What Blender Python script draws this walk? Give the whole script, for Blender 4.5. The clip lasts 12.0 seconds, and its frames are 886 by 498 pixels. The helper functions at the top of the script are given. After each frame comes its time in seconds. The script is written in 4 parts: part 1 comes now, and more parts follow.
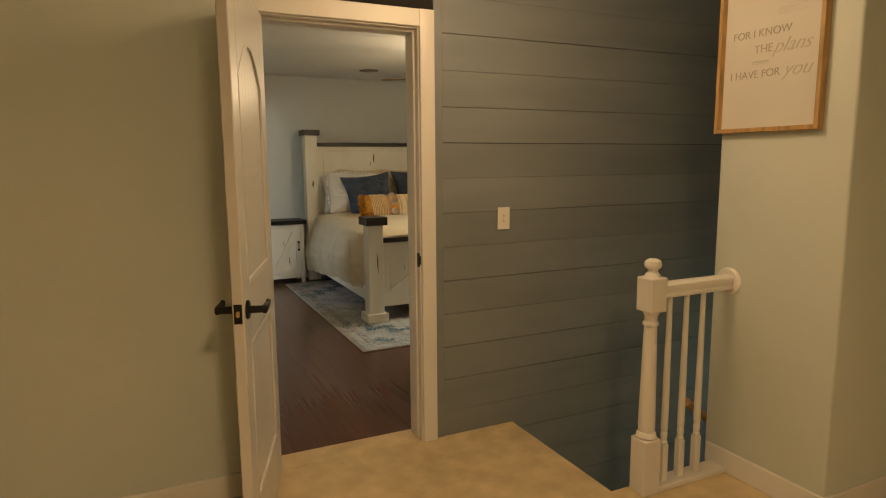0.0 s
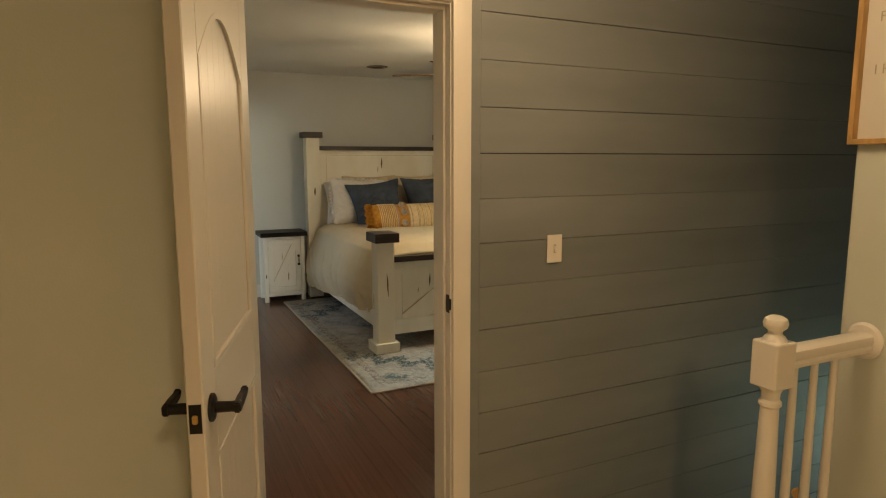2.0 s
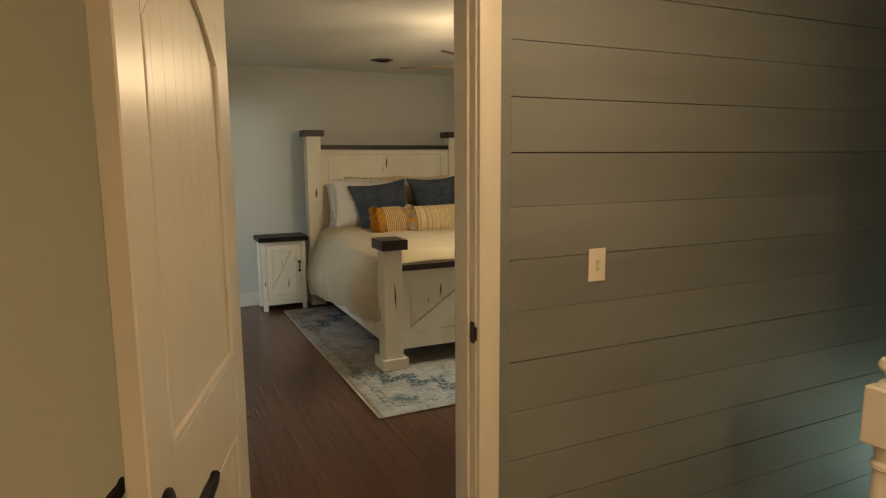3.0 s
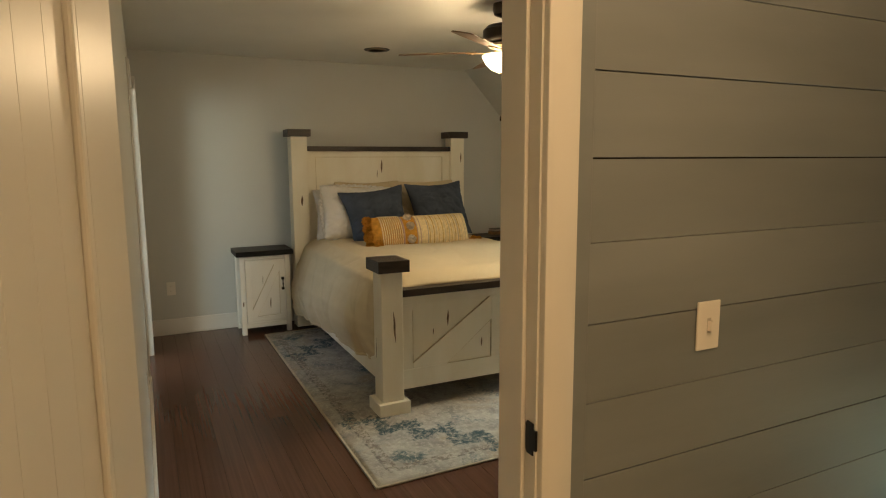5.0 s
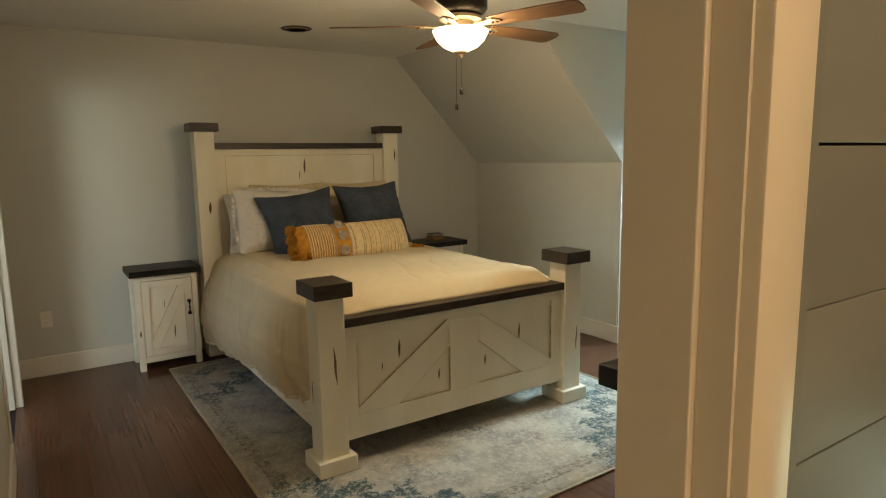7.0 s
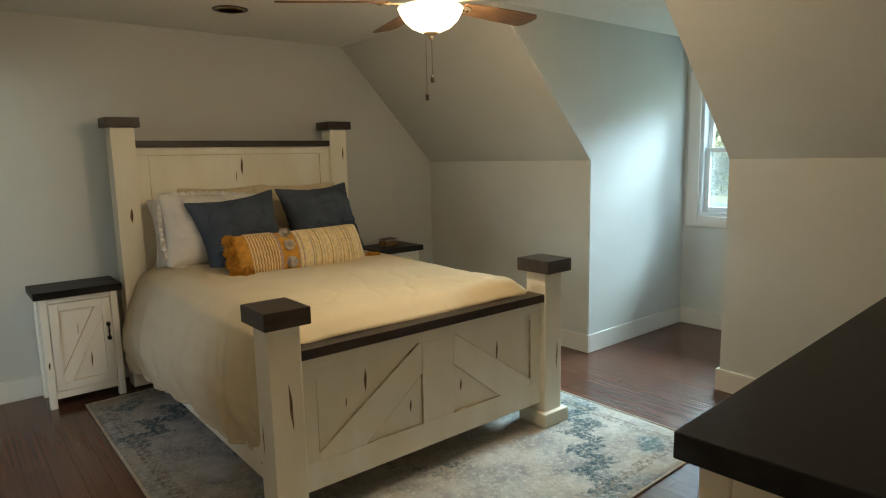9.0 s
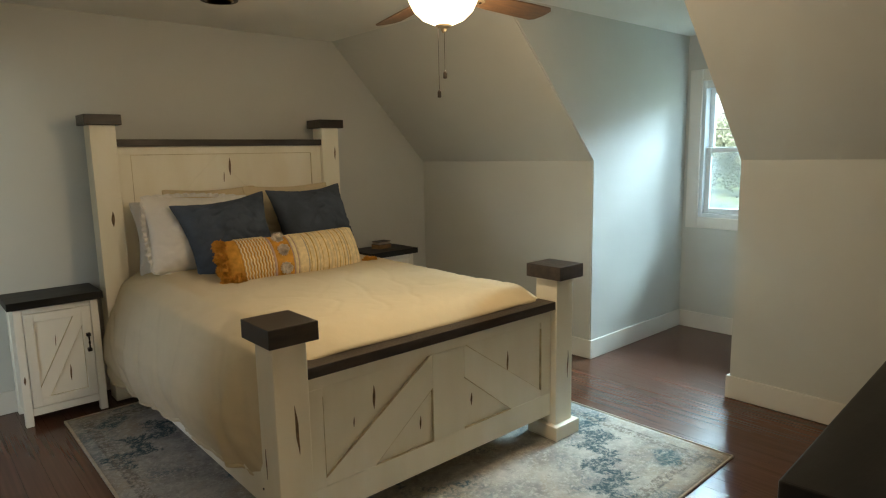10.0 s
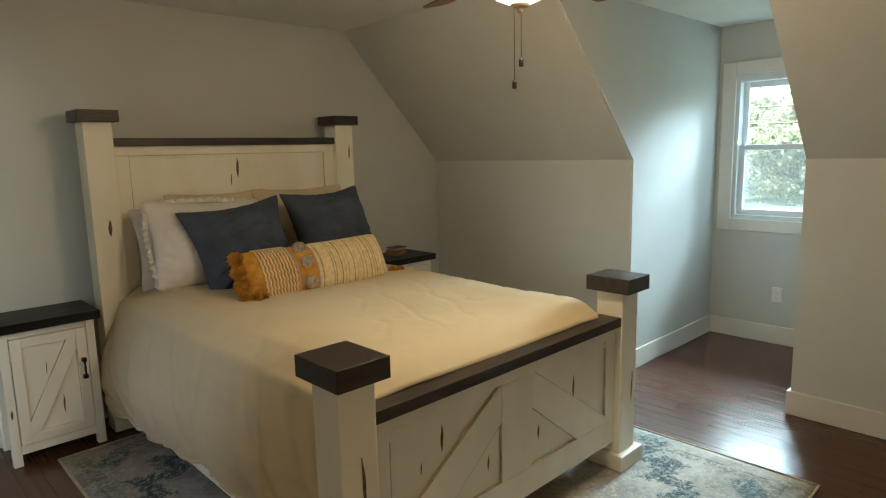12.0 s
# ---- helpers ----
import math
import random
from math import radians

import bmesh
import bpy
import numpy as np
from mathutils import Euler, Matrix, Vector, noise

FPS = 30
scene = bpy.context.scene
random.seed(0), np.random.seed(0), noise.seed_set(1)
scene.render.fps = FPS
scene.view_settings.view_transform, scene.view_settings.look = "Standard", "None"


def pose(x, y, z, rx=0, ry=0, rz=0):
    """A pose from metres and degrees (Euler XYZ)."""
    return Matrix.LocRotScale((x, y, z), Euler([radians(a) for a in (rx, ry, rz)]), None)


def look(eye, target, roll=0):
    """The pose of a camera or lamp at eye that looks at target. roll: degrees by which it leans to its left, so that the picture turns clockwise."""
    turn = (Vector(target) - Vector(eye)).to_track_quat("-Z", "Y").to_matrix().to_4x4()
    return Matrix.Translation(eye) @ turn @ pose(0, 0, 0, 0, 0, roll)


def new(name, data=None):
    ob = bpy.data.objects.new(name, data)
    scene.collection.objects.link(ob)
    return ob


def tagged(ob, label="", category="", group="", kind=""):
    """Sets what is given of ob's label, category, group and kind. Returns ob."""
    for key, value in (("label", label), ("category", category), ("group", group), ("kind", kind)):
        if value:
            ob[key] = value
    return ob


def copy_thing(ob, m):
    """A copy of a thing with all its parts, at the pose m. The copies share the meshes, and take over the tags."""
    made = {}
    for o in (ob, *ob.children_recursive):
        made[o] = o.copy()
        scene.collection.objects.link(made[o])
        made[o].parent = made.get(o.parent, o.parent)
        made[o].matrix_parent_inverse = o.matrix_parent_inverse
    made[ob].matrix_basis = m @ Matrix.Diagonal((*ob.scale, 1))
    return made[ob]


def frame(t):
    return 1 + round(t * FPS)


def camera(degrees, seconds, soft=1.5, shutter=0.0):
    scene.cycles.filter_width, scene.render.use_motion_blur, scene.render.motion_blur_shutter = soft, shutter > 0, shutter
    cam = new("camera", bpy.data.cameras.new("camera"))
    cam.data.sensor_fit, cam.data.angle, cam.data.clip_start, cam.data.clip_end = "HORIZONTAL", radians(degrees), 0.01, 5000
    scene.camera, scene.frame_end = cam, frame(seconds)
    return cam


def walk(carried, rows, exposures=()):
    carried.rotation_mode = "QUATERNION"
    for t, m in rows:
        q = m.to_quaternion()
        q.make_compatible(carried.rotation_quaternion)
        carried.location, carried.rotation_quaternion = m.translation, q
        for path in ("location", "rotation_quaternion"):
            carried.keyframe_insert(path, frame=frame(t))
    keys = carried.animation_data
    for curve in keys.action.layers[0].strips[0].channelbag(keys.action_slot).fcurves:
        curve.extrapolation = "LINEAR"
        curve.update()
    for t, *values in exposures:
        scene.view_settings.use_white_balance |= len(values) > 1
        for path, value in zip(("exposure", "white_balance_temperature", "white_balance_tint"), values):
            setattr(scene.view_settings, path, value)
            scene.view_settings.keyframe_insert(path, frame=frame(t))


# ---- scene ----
cam = camera(71, 12.0, soft=1.15)
PATH = [
    (0, (-1.194, -2.781, 1.428), (-0.345, -0.992, 1.145), -0.4),
    (0.5, (-1.147, -2.634, 1.429), (-0.303, -0.843, 1.149), -0.2),
    (1, (-1.089, -2.465, 1.449), (-0.247, -0.673, 1.168), -0.2),
    (1.5, (-1.041, -2.3, 1.471), (-0.201, -0.507, 1.189), -0.3),
    (2, (-1.012, -2.094, 1.484), (-0.17, -0.301, 1.203), -0.1),
    (2.5, (-0.956, -1.901, 1.497), (-0.119, -0.107, 1.212), -0.3),
    (3, (-0.903, -1.707, 1.493), (-0.07, 0.089, 1.207), -0.4),
    (5, (-0.690, -1.004, 1.509), (0.1679, 0.777, 1.228), -0.3),
    (5.5, (-0.624, -0.812, 1.499), (0.2673, 0.954, 1.219), -0.4),
    (6, (-0.608, -0.655, 1.506), (0.3666, 1.068, 1.227), -0.3),
    (6.5, (-0.565, -0.483, 1.506), (0.4689, 1.207, 1.221), -0.7),
    (7, (-0.534, -0.319, 1.504), (0.5606, 1.336, 1.214), -0.9),
    (9, (-0.41, 0.138, 1.506), (0.844, 1.667, 1.209), -1.2),
    (9.5, (-0.407, 0.245, 1.511), (0.877, 1.748, 1.211), -1.2),
    (10, (-0.408, 0.369, 1.521), (0.899, 1.851, 1.217), -1.1),
    (10.5, (-0.416, 0.491, 1.524), (0.912, 1.955, 1.217), -1.2),
    (11, (-0.424, 0.618, 1.526), (0.917, 2.069, 1.219), -1.3),
    (11.5, (-0.428, 0.751, 1.533), (0.928, 2.188, 1.221), -1.3),
    (12, (-0.434, 0.886, 1.539), (0.935, 2.31, 1.225), -1.3),
]
walk(cam, [(t, look(eye, target, roll)) for t, eye, target, roll in PATH], [(0, 2.6, 6500, 10), (4, 2.6, 6550, 10), (6, 2.6, 6900, 10), (7.2, 2.6, 6900, 10), (9, 2.6, 6250, 10), (12, 2.6, 6250, 10)])

# ---- world, lamps ----
world = bpy.data.worlds.new("world")
scene.world = world
world.use_nodes = True
sky = world.node_tree.nodes.new("ShaderNodeTexSky")
sky.sky_type, sky.sun_disc = "NISHITA", False
sky.sun_elevation, sky.sun_rotation = radians(50), radians(-70)
world.node_tree.links.new(sky.outputs[0], world.node_tree.nodes["Background"].inputs[0])
world.node_tree.nodes["Background"].inputs[1].default_value = 0.15
sun = new("sun", bpy.data.lights.new("sun", "SUN"))
sun.data.energy, sun.data.angle, sun.data.color = 5.0, radians(0.5), (1, 0.95, 0.87)
sun.matrix_world = look((-12, 6, 18), (0, 0, 0))

FAN = (1.33, 2.31)
fan_lamp = new("fan_lamp", bpy.data.lights.new("fan_lamp", "POINT"))
fan_lamp.data.energy, fan_lamp.data.color, fan_lamp.data.shadow_soft_size = 7.2, (1, 0.73, 0.43), 0.14
fan_lamp.location = (FAN[0], FAN[1] - 0.05, 2.09)
# the second lamp is an unseen addition that evens out the landing's light
HALL_LAMPS = ((0.12, -0.90, 4.3), (-0.95, -3.25, 7.0))
for lx, ly, watts in HALL_LAMPS:
    hall_lamp = new("hall_lamp", bpy.data.lights.new("hall_lamp", "POINT" if ly > -2 else "AREA"))
    if ly > -2:
        hall_lamp.data.shadow_soft_size = 0.2
    else:
        hall_lamp.data.shape, hall_lamp.data.size = "DISK", 0.29
    hall_lamp.data.energy, hall_lamp.data.color = watts, (1, 0.65, 0.335)
    hall_lamp.location = (lx, ly, 2.315)
day = new("window_daylight", bpy.data.lights.new("window_daylight", "AREA"))
day.data.shape, day.data.size, day.data.size_y = "RECTANGLE", 2.4, 1.3
day.data.energy, day.data.color = 185, (0.68, 0.93, 1.0)
day.matrix_world = look((7.2, 2.47, 3.05), (4.6, 2.47, 1.5))
west_day = new("west_window_daylight", bpy.data.lights.new("west_window_daylight", "AREA"))
west_day.data.shape, west_day.data.size, west_day.data.size_y = "RECTANGLE", 1.1, 1.1
west_day.data.energy, west_day.data.color = 9.0, (0.92, 1.0, 0.86)
west_day.matrix_world = look((-2.93, 1.1, 1.95), (-0.3, 4.5, 0.5))
# fill lamp added out of view to brighten the bed's left side
bed_fill = new("bed_side_fill", bpy.data.lights.new("bed_side_fill", "AREA"))
bed_fill.data.shape, bed_fill.data.size, bed_fill.data.size_y = "RECTANGLE", 0.9, 1.1
bed_fill.data.energy, bed_fill.data.color = 0.7, (1.0, 0.96, 0.70)
bed_fill.matrix_world = look((-2.93, 4.2, 1.6), (0.4, 3.4, 0.6))
low_day = new("stair_daylight", bpy.data.lights.new("stair_daylight", "AREA"))
low_day.data.shape, low_day.data.size, low_day.data.size_y = "RECTANGLE", 0.6, 0.9
low_day.data.energy, low_day.data.color = 1.0, (0.76, 1.0, 0.90)
low_day.matrix_world = look((4.18, -0.45, -0.75), (1.5, -0.1, -0.9))


# ---- materials ----
def mat(name, color, rough=0.5, metal=0.0, vary=0.12, scale=6.0, bump=0.1, bump_scale=60.0, stretch=(1, 1, 1), spec=0.5, island=0.0, dark=None, rvar=0.07):
    m = bpy.data.materials.new(name)
    m.use_nodes = True
    nt = m.node_tree
    bsdf = nt.nodes["Principled BSDF"]
    tc = nt.nodes.new("ShaderNodeTexCoord")
    mp = nt.nodes.new("ShaderNodeMapping")
    mp.inputs["Scale"].default_value = stretch
    nt.links.new(tc.outputs["Object"], mp.inputs[0])
    big = nt.nodes.new("ShaderNodeTexNoise")
    big.inputs["Scale"].default_value, big.inputs["Detail"].default_value = scale, 6
    nt.links.new(mp.outputs[0], big.inputs["Vector"])
    ramp = nt.nodes.new("ShaderNodeValToRGB")
    lo = dark or [c * (1 - vary) for c in color]
    hi = [min(1, c * (1 + vary)) for c in color]
    ramp.color_ramp.elements[0].position, ramp.color_ramp.elements[1].position = 0.3, 0.7
    ramp.color_ramp.elements[0].color, ramp.color_ramp.elements[1].color = (*lo, 1), (*hi, 1)
    nt.links.new(big.outputs["Fac"], ramp.inputs[0])
    out = ramp.outputs[0]
    if island:
        info = nt.nodes.new("ShaderNodeObjectInfo")
        hsv = nt.nodes.new("ShaderNodeHueSaturation")
        mr = nt.nodes.new("ShaderNodeMapRange")
        mr.inputs["To Min"].default_value, mr.inputs["To Max"].default_value = 1 - island, 1 + island
        nt.links.new(info.outputs["Random"], mr.inputs["Value"])
        nt.links.new(mr.outputs[0], hsv.inputs["Value"])
        nt.links.new(out, hsv.inputs["Color"])
        out = hsv.outputs[0]
    nt.links.new(out, bsdf.inputs["Base Color"])
    fine = nt.nodes.new("ShaderNodeTexNoise")
    fine.inputs["Scale"].default_value, fine.inputs["Detail"].default_value = bump_scale, 4
    nt.links.new(mp.outputs[0], fine.inputs["Vector"])
    b = nt.nodes.new("ShaderNodeBump")
    b.inputs["Strength"].default_value, b.inputs["Distance"].default_value = bump, 0.004
    nt.links.new(fine.outputs["Fac"], b.inputs["Height"])
    nt.links.new(b.outputs[0], bsdf.inputs["Normal"])
    rr = nt.nodes.new("ShaderNodeMapRange")
    rr.inputs["To Min"].default_value, rr.inputs["To Max"].default_value = max(0.02, rough - rvar), min(1, rough + rvar)
    nt.links.new(big.outputs["Fac"], rr.inputs["Value"])
    nt.links.new(rr.outputs[0], bsdf.inputs["Roughness"])
    bsdf.inputs["Metallic"].default_value = metal
    bsdf.inputs["Specular IOR Level"].default_value = spec
    return m


WALL = mat("wall_paint", (0.54, 0.548, 0.525), 0.62, vary=0.03, scale=1.6, bump=0.12, bump_scale=160)
HALL = mat("hall_paint", (0.555, 0.595, 0.555), 0.58, vary=0.03, scale=1.6, bump=0.12, bump_scale=160)
CEIL = mat("ceiling_paint", (0.76, 0.76, 0.72), 0.85, vary=0.03, scale=2, bump=0.2, bump_scale=120)
TRIM = mat("white_trim", (0.70, 0.68, 0.64), 0.38, vary=0.03, scale=3, bump=0.06, bump_scale=40)
DOOR = mat("door_paint", (0.56, 0.54, 0.50), 0.30, vary=0.01, scale=3, bump=0.0, bump_scale=14, stretch=(2, 2, 0.5), spec=0.3, rvar=0.0)
SHIP = mat("slate_paint", (0.203, 0.222, 0.236), 0.38, vary=0.10, scale=2.2, bump=0.10, bump_scale=25, stretch=(0.5, 2, 3), island=0.06)
CARPET = mat("beige_carpet", (0.63, 0.51, 0.315), 0.95, vary=0.16, scale=7, bump=0.9, bump_scale=420, spec=0.1)
FLOORW = mat("dark_bamboo", (0.096, 0.042, 0.0265), 0.23, vary=0.17, scale=8, bump=0.004, bump_scale=18, stretch=(9, 0.14, 1), island=0.08, spec=0.42, rvar=0.03)
GROOVE = mat("groove_dark", (0.012, 0.010, 0.009), 0.9, vary=0.1)
CREAM = mat("distressed_white", (0.82, 0.795, 0.695), 0.46, vary=0.04, scale=3, bump=0.07, bump_scale=20, stretch=(2, 2, 0.5), dark=(0.77, 0.725, 0.585))
BLACKTOP = mat("ebony_stain", (0.0125, 0.0125, 0.0132), 0.47, vary=0.9, scale=3.0, bump=0.16, bump_scale=24, stretch=(0.8, 3, 3), spec=0.28, rvar=0.16)
ESP = mat("espresso_wood", (0.026, 0.0175, 0.013), 0.38, vary=0.6, scale=7, bump=0.35, bump_scale=50, stretch=(1, 6, 6))
STAND = mat("chalk_white", (0.86, 0.85, 0.79), 0.5, vary=0.03, scale=3, bump=0.07, bump_scale=20, stretch=(2, 2, 0.5))
MARK = mat("worn_brown", (0.15, 0.10, 0.055), 0.8, vary=0.5, scale=40, bump=0.3)
GLAZE = mat("brown_glaze", (0.54, 0.47, 0.31), 0.6, vary=0.35, scale=14, bump=0.1)
BLACK = mat("black_metal", (0.012, 0.012, 0.013), 0.38, metal=0.6, vary=0.3, bump=0.05)
BRASS = mat("brass", (0.55, 0.38, 0.14), 0.35, metal=1.0, vary=0.1)
PLASTIC = mat("white_plastic", (0.74, 0.71, 0.66), 0.35, vary=0.02, bump=0.0)
OAK = mat("honey_wood", (0.40, 0.25, 0.095), 0.5, vary=0.3, scale=9, bump=0.2, stretch=(5, 5, 0.8))
PRINT = mat("print_paper", (0.57, 0.55, 0.51), 0.7, vary=0.02, bump=0.02)
INK = mat("grey_ink", (0.36, 0.32, 0.27), 0.7, vary=0.1)
INKP = mat("pale_ink", (0.48, 0.45, 0.39), 0.7, vary=0.1)
QUILT = mat("cream_cotton", (0.61, 0.515, 0.345), 0.88, vary=0.03, scale=4, bump=0.45, bump_scale=16, spec=0.15)
LINEN = mat("white_cotton", (0.74, 0.73, 0.71), 0.9, vary=0.04, scale=5, bump=0.4, bump_scale=30, spec=0.15)
NAVY = mat("navy_linen", (0.066, 0.084, 0.116), 0.92, vary=0.22, scale=7, bump=0.5, bump_scale=180, spec=0.15)
MUST = mat("mustard_yarn", (0.56, 0.285, 0.05), 0.95, vary=0.25, scale=30, bump=0.8, bump_scale=180, spec=0.1)
YARN = mat("cream_yarn", (0.80, 0.66, 0.40), 0.95, vary=0.15, scale=40, bump=0.8, bump_scale=200, spec=0.1)
STRAW = mat("straw_yarn", (0.56, 0.355, 0.10), 0.95, vary=0.2, scale=40, bump=0.8, bump_scale=200, spec=0.1)
PINKY = mat("faded_yarn", (0.50, 0.36, 0.30), 0.95, vary=0.15, scale=40, bump=0.8, bump_scale=200, spec=0.1)
PALEY = mat("pale_yarn", (0.74, 0.66, 0.55), 0.95, vary=0.2, scale=60, bump=0.8, bump_scale=250, spec=0.1)
GREYY = mat("grey_yarn", (0.42, 0.37, 0.32), 0.95, vary=0.2, scale=60, bump=0.8, bump_scale=250, spec=0.1)
BLADE = mat("blade_walnut", (0.14, 0.075, 0.034), 0.45, vary=0.35, scale=8, bump=0.2, stretch=(1, 8, 1))
BRONZE = mat("dark_bronze", (0.025, 0.020, 0.016), 0.35, metal=0.7, vary=0.2, bump=0.03)
PEWTER = mat("antique_pewter", (0.42, 0.33, 0.22), 0.35, metal=0.8, vary=0.15, bump=0.03)
PAGES = mat("book_leather", (0.25, 0.145, 0.065), 0.6, vary=0.3, scale=20)
BARK = mat("bark", (0.09, 0.07, 0.05), 0.9, vary=0.3, scale=10, bump=0.8)
LEAF = mat("leaf_green", (0.36, 0.41, 0.29), 0.6, vary=0.35, scale=3, bump=0.1, island=0.2)
thin = LEAF.node_tree.nodes.new("ShaderNodeBsdfTranslucent")
thin.inputs["Color"].default_value = (0.42, 0.47, 0.35, 1)
two = LEAF.node_tree.nodes.new("ShaderNodeMixShader")
two.inputs[0].default_value = 0.5
LEAF.node_tree.links.new(LEAF.node_tree.nodes["Principled BSDF"].outputs[0], two.inputs[1])
LEAF.node_tree.links.new(thin.outputs[0], two.inputs[2])
LEAF.node_tree.links.new(two.outputs[0], LEAF.node_tree.nodes["Material Output"].inputs[0])
GRASS = mat("grass", (0.10, 0.15, 0.04), 0.9, vary=0.3, scale=0.6, bump=0.5)
VINYL = mat("window_vinyl", (0.66, 0.70, 0.72), 0.4, vary=0.02, bump=0.02)


def glow(name, color, strength):
    m = bpy.data.materials.new(name)
    m.use_nodes = True
    b = m.node_tree.nodes["Principled BSDF"]
    b.inputs["Base Color"].default_value = (0.9, 0.85, 0.75, 1)
    b.inputs["Roughness"].default_value = 0.3
    b.inputs["Emission Color"].default_value = (*color, 1)
    b.inputs["Emission Strength"].default_value = strength
    return m


BOWL = glow("frosted_bowl", (1, 0.80, 0.48), 1.2)
HALLGLASS = glow("frosted_dome", (1, 0.76, 0.45), 1.2)
GLASS = bpy.data.materials.new("pane_glass")
GLASS.use_nodes = True
GLASS.node_tree.nodes["Principled BSDF"].inputs["Transmission Weight"].default_value = 1
GLASS.node_tree.nodes["Principled BSDF"].inputs["Roughness"].default_value = 0.0
GLASS.node_tree.nodes["Principled BSDF"].inputs["IOR"].default_value = 1.05

# half-clear grey mesh; its colour also imitates the washed-out haze in the lower pane
SCREEN = bpy.data.materials.new("insect_mesh_haze")
SCREEN.use_nodes = True
SCREEN.node_tree.nodes["Principled BSDF"].inputs["Base Color"].default_value = (0.55, 0.57, 0.56, 1)
SCREEN.node_tree.nodes["Principled BSDF"].inputs["Roughness"].default_value = 0.7
SCREEN.node_tree.nodes["Principled BSDF"].inputs["Alpha"].default_value = 0.36


def rug_material():
    m = bpy.data.materials.new("vintage_rug")
    m.use_nodes = True
    nt = m.node_tree
    N, L = nt.nodes, nt.links
    bsdf = N["Principled BSDF"]
    tc = N.new("ShaderNodeTexCoord")

    def noise_ramp(scale, detail, p0, p1, rough=0.6, dist=0.0):
        n = N.new("ShaderNodeTexNoise")
        n.inputs["Scale"].default_value, n.inputs["Detail"].default_value = scale, detail
        n.inputs["Roughness"].default_value, n.inputs["Distortion"].default_value = rough, dist
        L.new(tc.outputs["Object"], n.inputs["Vector"])
        r = N.new("ShaderNodeMapRange")
        r.inputs["From Min"].default_value, r.inputs["From Max"].default_value = p0, p1
        L.new(n.outputs["Fac"], r.inputs["Value"])
        return r.outputs[0]

    def blend(fac, a, b):
        x = N.new("ShaderNodeMix")
        x.data_type = "RGBA"
        L.new(fac, x.inputs["Factor"])
        for sock, v in ((x.inputs["A"], a), (x.inputs["B"], b)):
            if isinstance(v, tuple):
                sock.default_value = (*v, 1)
            else:
                L.new(v, sock)
        return x.outputs["Result"]

    def both(a, b):
        x = N.new("ShaderNodeMath")
        x.operation = "MULTIPLY"
        L.new(a, x.inputs[0])
        L.new(b, x.inputs[1])
        return x.outputs[0]

    c = blend(noise_ramp(5, 8, 0.35, 0.65, 0.7), (0.49, 0.475, 0.435), (0.25, 0.243, 0.228))
    c = blend(noise_ramp(2.3, 4, 0.50, 0.72, 0.6, 1.0), c, (0.40, 0.335, 0.25))
    c = blend(both(noise_ramp(2.0, 3, 0.54, 0.66, 0.5, 0.8), noise_ramp(17, 6, 0.44, 0.56, 0.7, 1.6)), c, (0.075, 0.135, 0.175))
    c = blend(both(noise_ramp(3.1, 3, 0.55, 0.68, 0.5, 0.4), noise_ramp(30, 4, 0.47, 0.56, 0.7, 2.0)), c, (0.15, 0.20, 0.22))
    # corner spandrels in blue, a small corner flower and a thin border line
    def op(kind, a, b=None):
        x = N.new("ShaderNodeMath")
        x.operation = kind
        for sock, v in zip(x.inputs, (a, b)):
            if v is None:
                continue
            if isinstance(v, (int, float)):
                sock.default_value = v
            else:
                L.new(v, sock)
        return x.outputs[0]

    def near(v, mid, half, soft):
        r = N.new("ShaderNodeMapRange")
        r.inputs["From Min"].default_value, r.inputs["From Max"].default_value = half + soft, half
        L.new(op("ABSOLUTE", op("SUBTRACT", v, mid)), r.inputs["Value"])
        return r.outputs[0]

    sep = N.new("ShaderNodeSeparateXYZ")
    L.new(tc.outputs["Object"], sep.inputs[0])
    p = op("MINIMUM", sep.outputs[0], op("SUBTRACT", 2.37, sep.outputs[0]))
    q = op("MINIMUM", sep.outputs[1], op("SUBTRACT", 2.88, sep.outputs[1]))
    edge, summ, diff = op("MINIMUM", p, q), op("ADD", p, q), op("SUBTRACT", p, q)
    zig = op("MULTIPLY", op("PINGPONG", op("ADD", diff, 3.0), 0.15), 1.15)
    wob = op("MULTIPLY", noise_ramp(11, 5, 0.3, 0.7, 0.75, 1.0), 0.20)
    span = near(op("SUBTRACT", op("ADD", summ, wob), zig), 0.93, 0.085, 0.03)
    span = both(span, near(diff, 0.0, 0.72, 0.05))
    lace = noise_ramp(24, 5, 0.36, 0.50, 0.7, 1.5)
    c = blend(both(span, lace), c, (0.058, 0.100, 0.118))
    c = blend(both(both(near(summ, 0.46, 0.07, 0.03), near(diff, 0.03, 0.10, 0.04)), lace), c, (0.085, 0.135, 0.15))
    c = blend(both(near(edge, 0.105, 0.004, 0.006), noise_ramp(20, 3, 0.40, 0.55)), c, (0.17, 0.165, 0.155))
    c = blend(both(near(edge, 0.135, 0.022, 0.006), noise_ramp(38, 3, 0.46, 0.56, 0.6, 1.0)), c, (0.22, 0.20, 0.175))
    c = blend(noise_ramp(42, 5, 0.50, 0.72, 0.75), c, (0.57, 0.55, 0.49))
    c = blend(noise_ramp(26, 6, 0.55, 0.75, 0.75, 0.8), c, (0.20, 0.20, 0.19))
    L.new(c, bsdf.inputs["Base Color"])
    bsdf.inputs["Roughness"].default_value = 0.97
    bsdf.inputs["Specular IOR Level"].default_value = 0.1
    b = N.new("ShaderNodeBump")
